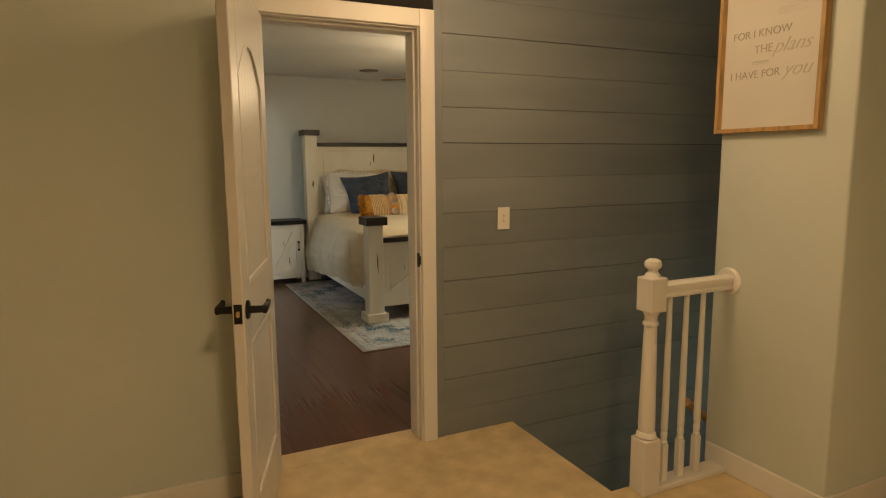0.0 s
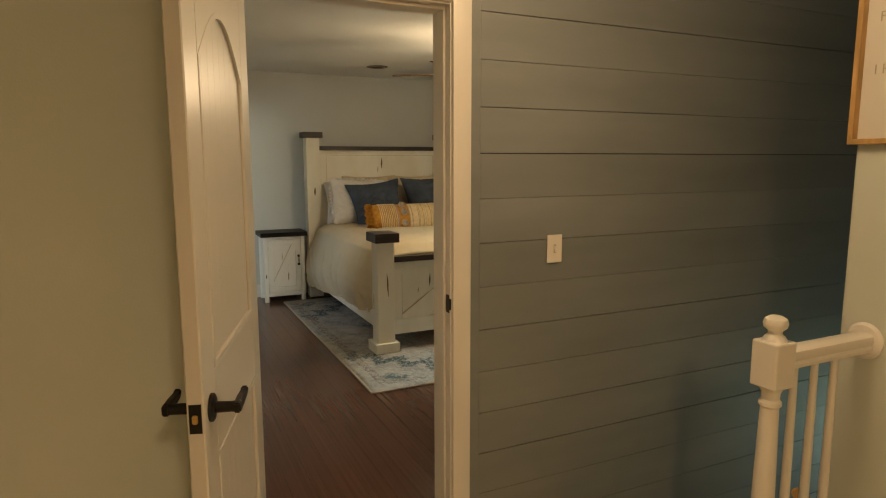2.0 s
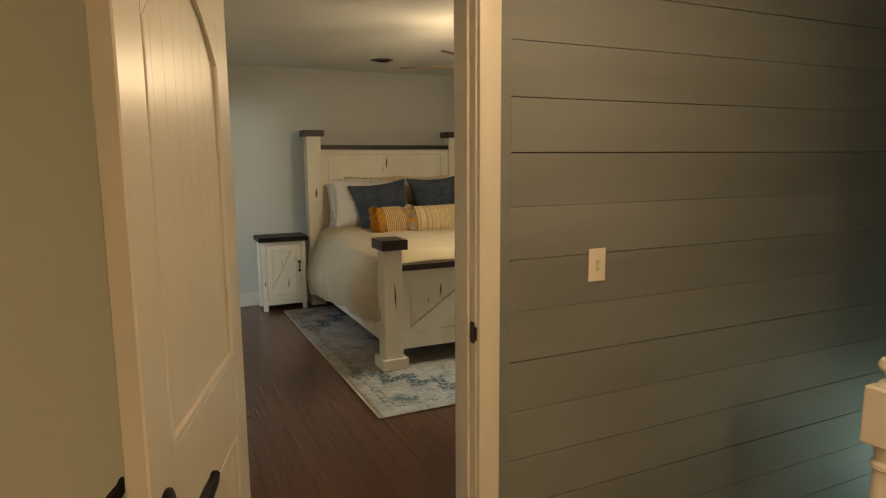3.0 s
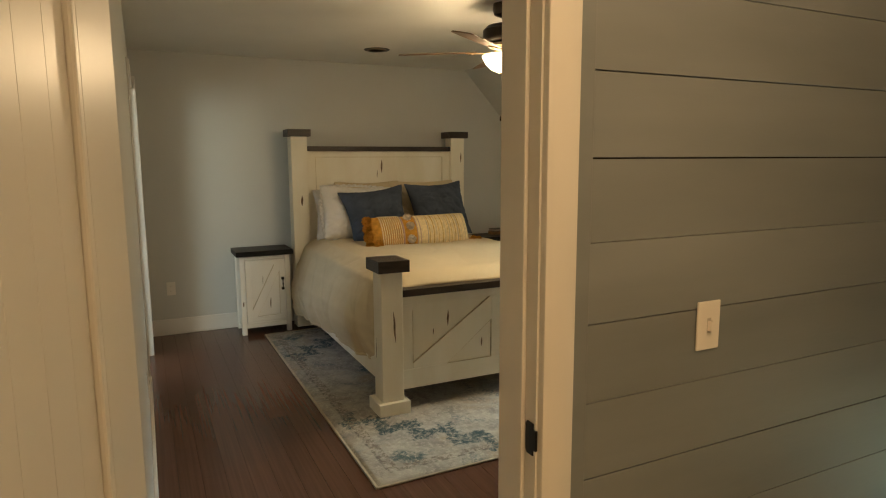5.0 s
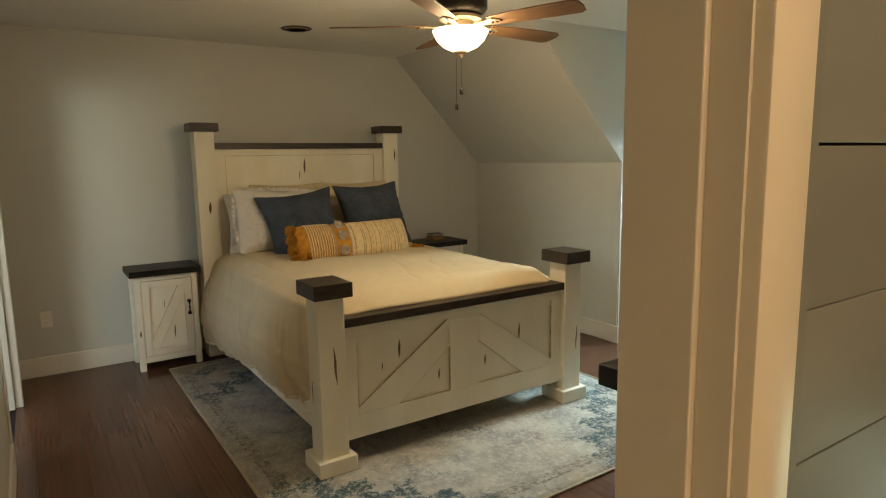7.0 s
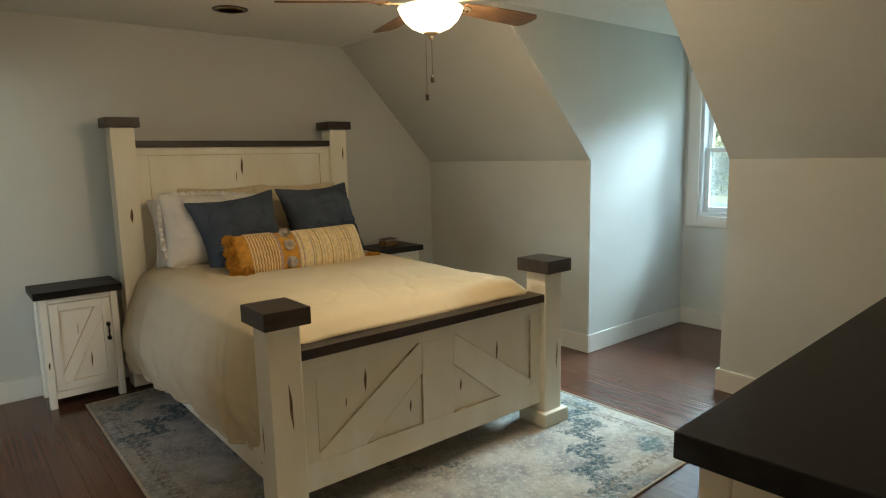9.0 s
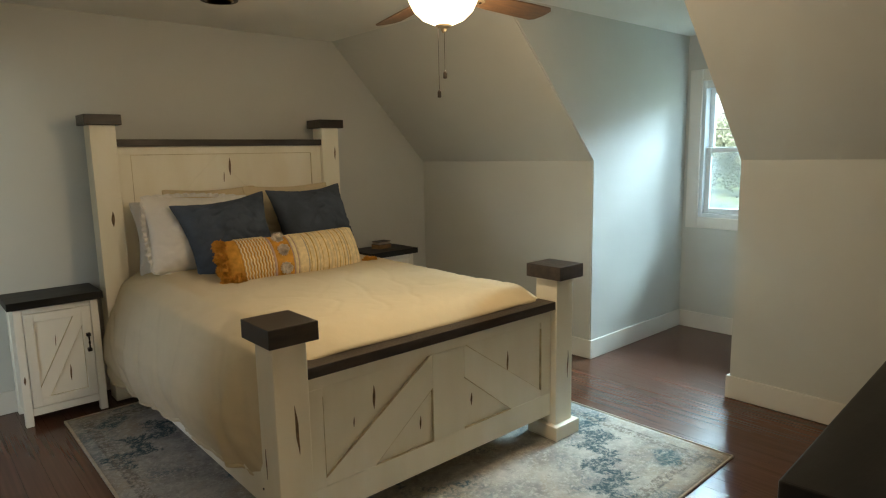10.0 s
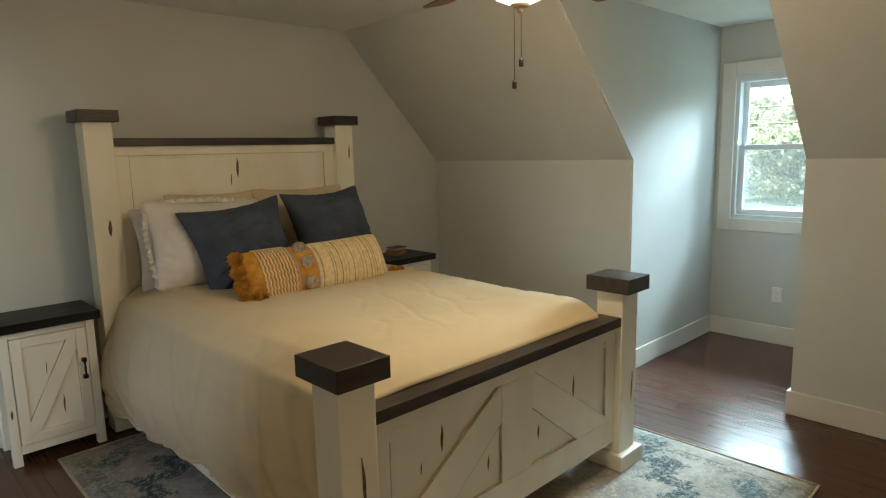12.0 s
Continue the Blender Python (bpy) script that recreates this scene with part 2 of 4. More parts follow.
    b.inputs["Strength"].default_value, b.inputs["Distance"].default_value = 0.7, 0.003
    f = N.new("ShaderNodeTexNoise")
    f.inputs["Scale"].default_value = 350
    L.new(tc.outputs["Object"], f.inputs["Vector"])
    L.new(f.outputs["Fac"], b.inputs["Height"])
    L.new(b.outputs[0], bsdf.inputs["Normal"])
    return m


RUG = rug_material()
RUGEDGE = mat("rug_binding", (0.45, 0.40, 0.32), 0.95, vary=0.15, scale=30, bump=0.6, bump_scale=200)


# ---- mesh helpers ----
def add_box(bm, x0, x1, y0, y1, z0, z1, bevel=0.0, seg=1):
    m = Matrix.Translation(((x0 + x1) / 2, (y0 + y1) / 2, (z0 + z1) / 2)) @ Matrix.Diagonal((x1 - x0, y1 - y0, z1 - z0, 1))
    r = bmesh.ops.create_cube(bm, size=1, matrix=m)
    if bevel:
        es = list({e for v in r["verts"] for e in v.link_edges})
        bmesh.ops.bevel(bm, geom=es, offset=bevel, segments=seg, affect="EDGES", profile=0.5)


def box(x0, x1, y0, y1, z0, z1, bevel=0.0, seg=1):
    bm = bmesh.new()
    add_box(bm, x0, x1, y0, y1, z0, z1, bevel, seg)
    return bm


def add_prism(bm, pts, axis, a0, a1):
    """A polygon of (p, q) pairs pushed along an axis: x takes (y, z), y takes (x, z), z takes (x, y)."""
    def place(p, q, a):
        return {"x": (a, p, q), "y": (p, a, q), "z": (p, q, a)}[axis]
    lo = [bm.verts.new(place(p, q, a0)) for p, q in pts]
    hi = [bm.verts.new(place(p, q, a1)) for p, q in pts]
    bm.faces.new(lo)
    bm.faces.new(hi)
    for k in range(len(pts)):
        bm.faces.new((lo[k], lo[k - 1], hi[k - 1], hi[k]))
    bmesh.ops.recalc_face_normals(bm, faces=bm.faces)


def prism(pts, axis, a0, a1, bevel=0.0):
    bm = bmesh.new()
    add_prism(bm, pts, axis, a0, a1)
    if bevel:
        bmesh.ops.bevel(bm, geom=list(bm.edges), offset=bevel, segments=1, affect="EDGES", profile=0.5)
    return bm


def add_lathe(bm, prof, n=24, m=None):
    """Rings of (radius, z) about z."""
    m = m or Matrix()
    rings = []
    for r, z in prof:
        rings.append([bm.verts.new(m @ Vector((r * math.cos(2 * math.pi * k / n), r * math.sin(2 * math.pi * k / n), z))) for k in range(n)])
    for a, b in zip(rings, rings[1:]):
        for k in range(n):
            bm.faces.new((a[k - 1], a[k], b[k], b[k - 1]))
    bm.faces.new(rings[0])
    bm.faces.new(rings[-1])
    bmesh.ops.recalc_face_normals(bm, faces=bm.faces)


def lathe(prof, n=24, m=None):
    bm = bmesh.new()
    add_lathe(bm, prof, n, m)
    return bm


def add_grid(bm, fn, nu, nv, close_u=False):
    vs = [[bm.verts.new(fn(u / nu, v / nv)) for u in range(nu + (0 if close_u else 1))] for v in range(nv + 1)]
    w = len(vs[0])
    for v in range(nv):
        for u in range(nu):
            bm.faces.new((vs[v][u], vs[v][(u + 1) % w], vs[v + 1][(u + 1) % w], vs[v + 1][u]))
    return vs


def mesh_of(name, bm, material, smooth=False):
    me = bpy.data.meshes.new(name)
    bm.to_mesh(me)
    bm.free()
    me.materials.append(material)
    if smooth:
        me.shade_smooth()
        if smooth != "all":
            me.set_sharp_from_angle(angle=radians(38))
    return me


def part(name, bm, material, parent, label="", smooth=False, m=None):
    ob = new(name, mesh_of(name, bm, material, smooth))
    ob.parent = parent
    if m is not None:
        ob.matrix_basis = m
    return tagged(ob, label)


def thing(name, label, category, m=None, group="", kind=""):
    ob = new(name)
    ob.empty_display_size = 0.1
    ob.matrix_basis = m or Matrix()
    return tagged(ob, label, category, group, kind)


def struct(name, bm, material, label="", category="", smooth=False):
    return tagged(new(name, mesh_of(name, bm, material, smooth)), label, category, "", "structure")


# ---- plan ----
BACK, LEFT, KNEE, WINX, TOP = 4.85, -0.73, 3.32, 4.63, 2.43
KZ, SX = 1.45, 2.39
DY0, DY1 = 1.955, 2.975

# floors
bm = bmesh.new()
add_box(bm, LEFT - 0.1, KNEE + 0.1, 0.003, BACK + 0.1, -0.15, -0.016)
add_box(bm, KNEE + 0.1, WINX + 0.1, DY0 - 0.1, DY1 + 0.1, -0.15, -0.016)
floor = struct("floor", bm, GROOVE, "dark reddish-brown plank floor of the bedroom", "floor")
bm = bmesh.new()
add_box(bm, -3.2, 0.54, -5.0, 0.002, -0.25, 0.0)
add_box(bm, 0.54, 3.4, -5.0, -0.815, -0.25, 0.0)
add_box(bm, -0.749, -0.001, 0.002, 0.152, -0.014, 0.004, 0.003)
struct("floor_hall", bm, CARPET, "beige short-pile carpet of the upstairs landing", "carpet")

# door wall
bm = bmesh.new()
add_box(bm, -3.2, -0.84, -0.13, 0.114, 0, 2.44)
add_box(bm, -0.84, -0.77, 0.012, 0.114, 0, 2.44)
struct("wall_south", bm, HALL, "plain greige painted landing wall beside the open door", "wall")
bm = bmesh.new()
add_box(bm, -0.77, 0.02, 0.012, 0.114, 2.06, 2.44)
add_box(bm, 0.02, 4.4, 0.012, 0.114, -2.8, 2.44)
shiplap = struct("wall_shiplap", bm, GROOVE, "slate-blue painted shiplap board wall running down the stairwell", "wall")
# bedroom faces of that wall
bm = bmesh.new()
add_box(bm, 0.022, KNEE, 0.114, 0.126, 0, TOP)
add_box(bm, LEFT, 0.022, 0.114, 0.126, 2.062, TOP)
struct("wall_south_inside", bm, WALL, "pale grey painted bedroom wall behind the dresser", "wall")
# bedroom shell
struct("wall_north", box(LEFT - 0.1, KNEE + 0.1, BACK, BACK + 0.1, 0, TOP), WALL, "pale grey painted wall behind the bed headboard", "wall")
bm = bmesh.new()
add_box(bm, LEFT - 0.12, LEFT, 0.130, 3.38, 0, TOP)
add_box(bm, LEFT - 0.12, LEFT, 4.24, BACK, 0, TOP)
add_box(bm, LEFT - 0.12, LEFT, 3.38, 4.24, 2.06, TOP)
struct("wall_west", bm, WALL, "pale grey painted bedroom wall with a doorway", "wall")
for a, b, nm in ((0.126, DY0 - 0.01, "wall_east"), (DY1 + 0.01, BACK, "wall_east_far")):
    struct(nm, box(KNEE, KNEE + 0.1, a, b, 0, KZ), WALL, "low pale grey knee wall under the roof slope", "wall")
    bm = prism([(SX, TOP), (KNEE, KZ), (KNEE + 0.1, KZ), (KNEE + 0.1, KZ + 0.06), (SX + 0.1, TOP + 0.06), (SX, TOP + 0.06)], "y", a, b)
    struct("ceiling_slope" if nm == "wall_east" else "ceiling_slope_far", bm, WALL, "sloping painted ceiling under the roof", "ceiling")
for y0, y1, nm in ((DY1, DY1 + 0.1, "wall_dormer_north"), (DY0 - 0.1, DY0, "wall_dormer_south")):
    struct(nm, prism([(SX + 0.012, TOP), (KNEE + 0.006, KZ), (KNEE + 0.006, 0), (WINX, 0), (WINX, TOP)], "y", y0, y1), WALL,
           "pale grey dormer side wall lit by the window", "wall")
WY0, WY1, WZ0, WZ1 = 2.085, 2.845, 0.952, 2.065
bm = bmesh.new()
add_box(bm, WINX, WINX + 0.14, DY0 - 0.1, WY0, 0, TOP)
add_box(bm, WINX, WINX + 0.14, WY1, DY1 + 0.1, 0, TOP)
add_box(bm, WINX, WINX + 0.14, WY0, WY1, 0, WZ0)
add_box(bm, WINX, WINX + 0.14, WY0, WY1, WZ1, TOP)
struct("wall_dormer_end", bm, WALL, "pale grey dormer end wall round the window", "wall")
bm = bmesh.new()
add_box(bm, LEFT - 0.1, SX + 0.012, 0.114, BACK + 0.1, TOP, TOP + 0.1)
add_box(bm, SX + 0.012, WINX + 0.14, DY0 - 0.1, DY1 + 0.1, TOP, TOP + 0.1)
struct("ceiling", bm, CEIL, "flat off-white painted bedroom ceiling", "ceiling")

# landing and stairwell shell
PX, PY0, PY1 = 1.13, -1.36, -0.778
bm = bmesh.new()
add_box(bm, PX, 3.4, PY0, PY1, 0, 2.44, 0.012, 3)
struct("wall_picture", bm, HALL, "plain off-white landing wall at the head of the stairs", "wall", True)
bm = bmesh.new()
add_box(bm, 0.54, 4.4, PY1 - 0.10, PY1, -2.8, -0.252)
add_box(bm, 3.402, 4.4, PY1 - 0.10, PY1, -0.252, 2.44)
add_box(bm, 0.50, 0.54, PY1, 0.0, -2.8, -0.252)
struct("wall_stair_side", bm, HALL, "plain stairwell side wall", "wall")
bm = bmesh.new()
add_box(bm, 4.26, 4.4, PY1, 0.0, -2.8, -1.25)
add_box(bm, 4.26, 4.4, PY1, 0.0, -0.25, 2.44)
add_box(bm, 4.26, 4.4, PY1, -0.75, -1.25, -0.25)
add_box(bm, 4.26, 4.4, -0.15, 0.0, -1.25, -0.25)
struct("wall_stair_end", bm, HALL, "stairwell end wall with a small window", "wall")
bm = bmesh.new()
add_box(bm, -3.3, -3.2, -5.0, 0.12, 0, 2.44)
add_box(bm, -3.2, 3.4, -5.1, -5.0, 0, 2.44)
add_box(bm, 3.4, 3.5, -5.0, PY0, 0, 2.44)
struct("wall_hall_rear", bm, HALL, "plain landing walls", "wall")
bm = bmesh.new()
# the opening at y 3.7-4.7 is added for the bed-side fill lamp
add_box(bm, -3.1, -3.0, 0.2, 0.5, 0, 2.43)
add_box(bm, -3.1, -3.0, 1.7, 3.7, 0, 2.43)
add_box(bm, -3.1, -3.0, 4.7, 4.95, 0, 2.43)
add_box(bm, -3.1, -3.0, 3.7, 4.7, 0, 1.0)
add_box(bm, -3.1, -3.0, 3.7, 4.7, 2.2, 2.43)
add_box(bm, -3.1, -3.0, 0.5, 1.7, 0, 1.0)
add_box(bm, -3.1, -3.0, 0.5, 1.7, 2.2, 2.43)
add_box(bm, -3.0, -0.85, 0.13, 0.2, 0, 2.43)
add_box(bm, -3.0, -0.85, 4.85, 4.95, 0, 2.43)
struct("wall_west_room", bm, WALL, "plain walls of the daylit side room", "wall")
struct("floor_west_room", box(-3.1, -0.735, 0.13, 4.95, -0.1, -0.018), ESP, "dark floor of the side room", "floor")
struct("ceiling_west_room", box(-3.1, -0.845, 0.13, 4.95, 2.445, 2.53), CEIL, "plain ceiling of the side room", "ceiling")
struct("ceiling_hall", box(-3.3, 4.4, -5.1, 0.114, 2.44, 2.54), CEIL, "off-white landing ceiling", "ceiling")
stair = thing("staircase", "carpeted staircase going down along the shiplap wall", "staircase", kind="structure")
for k in range(14):
    part("step", box(0.541 + 0.225 * k, 0.541 + 0.225 * (k + 1) + 0.012, PY1 + 0.004, -0.004, -0.195 * (k + 1) - 0.195, -0.195 * (k + 1), 0.010, 2), CARPET, stair)

# baseboards
def baseboard(name, x0, x1, y0, y1, h=0.14):
    struct(name, box(x0, x1, y0, y1, 0, h, 0.004, 2), TRIM, "white painted baseboard along the wall", "baseboard")


baseboard("baseboard", LEFT, KNEE, BACK - 0.016, BACK)
baseboard("baseboard_west", LEFT, LEFT + 0.016, 0.15, 3.295)
baseboard("baseboard_west_far", LEFT, LEFT + 0.016, 4.325, BACK - 0.016)
baseboard("baseboard_knee_far", KNEE - 0.016, KNEE, DY1 - 0.016, BACK - 0.016)
baseboard("baseboard_knee", KNEE - 0.016, KNEE, 0.14, DY0 + 0.016)
baseboard("baseboard_cheek_north", KNEE, WINX, DY1 - 0.016, DY1)
baseboard("baseboard_cheek_south", KNEE, WINX, DY0, DY0 + 0.016)
baseboard("baseboard_window", WINX - 0.016, WINX, DY0 + 0.016, DY1 - 0.016)
baseboard("baseboard_hall", -3.2, -0.845, -0.145, -0.13, 0.105)
baseboard("baseboard_picture", PX - 0.014, PX, PY0 - 0.014, PY1 - 0.02, 0.105)
baseboard("baseboard_return", PX, 3.4, PY0 - 0.014, PY0, 0.105)


# ---- door frame and open door ----
def door_frame():
    f = thing("door_frame", "white painted door frame round the bedroom doorway", "door frame", kind="structure")
    L, J = -0.75, 0.128
    part("jamb", box(0.0, 0.02, -0.002, J, 0, 2.06), TRIM, f)
    part("jamb", box(L - 0.02, L, -0.002, J, 0, 2.06), TRIM, f)
    part("head_jamb", box(L, 0.0, -0.002, J, 2.04, 2.06), TRIM, f)
    part("door_stop", box(-0.010, 0.0, 0.036, 0.1275, 0, 2.028, 0.002, 2), TRIM, f)
    part("door_stop", box(L, L + 0.010, 0.036, 0.1275, 0, 2.028, 0.002, 2), TRIM, f)
    part("door_stop", box(L, 0.0, 0.036, 0.1275, 2.028, 2.04, 0.002, 2), TRIM, f)
    for a, b in ((0.005, 0.080), (L - 0.080, L - 0.005)):
        face = [(a, -0.0015), (a, -0.0165), (a + 0.001, -0.019), (a + 0.0035, -0.020), (b - 0.0035, -0.020), (b - 0.001, -0.019), (b, -0.0165), (b, -0.0015)]
        part("casing", prism(face, "z", 0, 2.125), TRIM, f, "", True)
    part("head_casing", box(L - 0.005, 0.005, -0.020, -0.002, 2.046, 2.125, 0.004, 2), TRIM, f)
    part("inner_casing", box(0.022, 0.10, 0.126, 0.138, 0, 2.125, 0.004, 2), TRIM, f)
    part("inner_head_casing", box(LEFT + 0.001, 0.021, 0.126, 0.138, 2.062, 2.125, 0.004, 2), TRIM, f)
    plate = prism([(0.004, 0.905), (0.026, 0.905), (0.031, 0.912), (0.031, 0.968), (0.026, 0.975), (0.004, 0.975)], "x", -0.0025, 0.002)
    part("strike_plate", plate, BLACK, f, "black metal strike plate")
    part("strike_lip", box(-0.003, 0.003, -0.006, 0.004, 0.918, 0.962, 0.001), BLACK, f, "black metal strike lip")
    return f


door_frame()


def open_door():
    W, H, T = 0.752, 2.02, 0.036
    d = thing("door_1", "white moulded interior door with arched panel standing open", "door", pose(-0.748, -0.006, 0.012, 0, 0, -107.3), kind="structure")
    part("stile", box(0, 0.115, 0, T, 0, H, 0.003), DOOR, d)
    part("stile", box(W - 0.115, W, 0, T, 0, H, 0.003), DOOR, d)
    part("rail", box(0.1152, W - 0.1152, 0.0, T, 0, 0.22, 0.002), DOOR, d)
    part("rail", box(0.1152, W - 0.1152, 0.0, T, 0.80, 1.0, 0.002), DOOR, d)
    a, b = 0.1152, W - 0.1152
    arch = [(a, H), (a, 1.70)] + [(a + (b - a) * k / 12, 1.70 + 0.14 * math.sin(math.pi * k / 12)) for k in range(1, 12)] + [(b, 1.70), (b, H)]
    part("arched_rail", prism(arch, "y", 0, T), DOOR, d)
    n = 8
    for z0, z1 in ((0.2, 0.82), (0.98, 1.86)):
        for k in range(n):
            w = (b - a) / n
            part("panel_board", box(a + w * k, a + w * (k + 1), 0.009, T - 0.009, z0, z1, 0.0006), DOOR, d)
    for side in (0, 1):
        y0, y1 = (T - 0.010, T + 0.002) if side else (-0.002, 0.010)
        for z0, z1, arched in ((0.22, 0.80, 0), (1.0, 1.70, 1)):
            bm = bmesh.new()
            add_box(bm, a, a + 0.016, y0, y1, z0, z1, 0.004, 2)
            add_box(bm, b - 0.016, b, y0, y1, z0, z1, 0.004, 2)
            add_box(bm, a, b, y0, y1, z0, z0 + 0.016, 0.004, 2)
            if arched:
                for k in range(12):
                    p = [(a + (b - a) * j / 12, 1.70 + 0.14 * math.sin(math.pi * j / 12)) for j in (k, k + 1)]
                    add_prism(bm, [p[0], p[1], (p[1][0], p[1][1] - 0.016), (p[0][0], p[0][1] - 0.016)], "y", y0 + 0.002, y1 - 0.001)
            else:
                add_box(bm, a, b, y0, y1, z1 - 0.016, z1, 0.004, 2)
            part("panel_moulding", bm, DOOR, d)
    part("latch_plate", box(W, W + 0.0015, 0.005, 0.031, 0.895, 0.960), BLACK, d, "black latch plate")
    part("latch_bolt", box(W + 0.0015, W + 0.010, 0.012, 0.024, 0.918, 0.938, 0.003), BRASS, d, "brass latch bolt")
    for s in (1, -1):
        y = T if s > 0 else 0.0
        hub = lathe([(0.032, 0), (0.032, 0.006), (0.027, 0.009), (0.013, 0.010), (0.012, 0.045), (0.014, 0.062), (0.011, 0.066)], 24,
                    Matrix.Translation((W - 0.062, y, 0.928)) @ Matrix.Rotation(radians(-90 * s), 4, "X"))
        h = part("door_handle", hub, BLACK, d, "black lever door handle", True)
        bm = bmesh.new()
        pts = [(W + dx, z + 0.023) for dx, z in ((-0.048, 0.893), (-0.048, 0.917), (-0.10, 0.919), (-0.140, 0.916), (-0.152, 0.922), (-0.152, 0.908), (-0.140, 0.900), (-0.10, 0.895))]
        ys = (y + 0.050, y + 0.066) if s > 0 else (y - 0.066, y - 0.050)
        add_prism(bm, pts, "y", *ys)
        bmesh.ops.bevel(bm, geom=list(bm.edges), offset=0.003, segments=2, affect="EDGES")
        lever = part("lever", bm, BLACK, h, "", True)
    for z in (0.18, 1.0, 1.82):
        part("hinge", lathe([(0.006, 0), (0.006, 0.09)], 12, Matrix.Translation((-0.004, -0.004, z))), BLACK, d, "black hinge knuckle", True)
    return d


open_door()

# white door in the west wall
d2 = thing("door_frame_west", "white cased open doorway in the bedroom side wall", "door frame", kind="structure")
X = LEFT
part("casing", box(X, X + 0.010, 3.30, 3.375, 0, 2.14, 0.003), TRIM, d2)
part("casing", box(X, X + 0.042, 4.245, 4.32, 0, 2.14, 0.003), TRIM, d2)
part("head_casing", box(X, X + 0.018, 3.377, 4.243, 2.05, 2.14, 0.003), TRIM, d2)
part("jamb", box(X - 0.12, X - 0.003, 4.22, 4.24, 0, 2.04), TRIM, d2)
part("jamb", box(X - 0.12, X - 0.003, 3.38, 3.40, 0, 2.04), TRIM, d2)
part("head_jamb", box(X - 0.12, X - 0.003, 3.38, 4.24, 2.04, 2.06), TRIM, d2)


# ---- window ----
def window():
    w = thing("window_1", "white double-hung window with flat casing, trees beyond", "window", kind="structure")
    x = WINX
    part("casing", box(x - 0.018, x, WY0 - 0.085, WY0 + 0.004, WZ0 - 0.088, WZ1 + 0.088, 0.003), TRIM, w)
    part("casing", box(x - 0.018, x, WY1 - 0.004, WY1 + 0.097, WZ0 - 0.088, WZ1 + 0.088, 0.003), TRIM, w)
    part("casing", box(x - 0.018, x, WY0 + 0.005, WY1 - 0.005, WZ1 - 0.004, WZ1 + 0.088, 0.003), TRIM, w)
    part("window_sill", box(x - 0.020, x, WY0 + 0.005, WY1 - 0.005, WZ0 - 0.088, WZ0 + 0.004, 0.003), TRIM, w)
    bm = bmesh.new()
    for y0, y1, z0, z1 in ((WY0, WY0 + 0.032, WZ0, WZ1), (WY1 - 0.032, WY1, WZ0, WZ1), (WY0 + 0.032, WY1 - 0.032, WZ0, WZ0 + 0.035), (WY0 + 0.032, WY1 - 0.032, WZ1 - 0.062, WZ1)):
        add_box(bm, x + 0.002, x + 0.12, y0, y1, z0, z1, 0.003)
    part("window_frame", bm, VINYL, w)
    mid = (WZ0 + WZ1) / 2
    for nm, z0, z1, xo in (("lower_sash", WZ0 + 0.036, mid + 0.02, 0.035), ("upper_sash", mid - 0.02, WZ1 - 0.063, 0.075)):
        bm = bmesh.new()
        y0, y1 = WY0 + 0.033, WY1 - 0.033
        t = 0.042
        add_box(bm, x + xo, x + xo + 0.032, y0, y0 + t, z0, z1, 0.004)
        add_box(bm, x + xo, x + xo + 0.032, y1 - t, y1, z0, z1, 0.004)
        add_box(bm, x + xo, x + xo + 0.032, y0 + t, y1 - t, z0, z0 + t, 0.004)
        add_box(bm, x + xo, x + xo + 0.032, y0 + t, y1 - t, z1 - t, z1, 0.004)
        s = part(nm, bm, VINYL, w)
        p = part("pane", box(x + xo + 0.014, x + xo + 0.018, y0 + t, y1 - t, z0 + t, z1 - t), GLASS, s, "clear glass pane")
        p.visible_shadow = False
    # assumed insect screen, added to veil the lower sash with pale haze
    bm = bmesh.new()
    y0, y1, z0, z1 = WY0 + 0.034, WY1 - 0.034, WZ0 + 0.037, mid + 0.02
    for a, b, c, d in ((y0, y0 + 0.016, z0, z1), (y1 - 0.016, y1, z0, z1), (y0 + 0.016, y1 - 0.016, z0, z0 + 0.016), (y0 + 0.016, y1 - 0.016, z1 - 0.016, z1)):
        add_box(bm, x + 0.104, x + 0.113, a, b, c, d, 0.002)
    sc = part("insect_screen", bm, VINYL, w)
    g = part("mesh", box(x + 0.108, x + 0.1085, y0 + 0.016, y1 - 0.016, z0 + 0.016, z1 - 0.016), SCREEN, sc, "fine grey insect mesh, also a stand-in for haze on the view")
    g.visible_shadow = False
    part("sash_lock", box(x + 0.03, x + 0.07, 2.43, 2.50, mid + 0.021, mid + 0.035, 0.004), VINYL, w)


window()


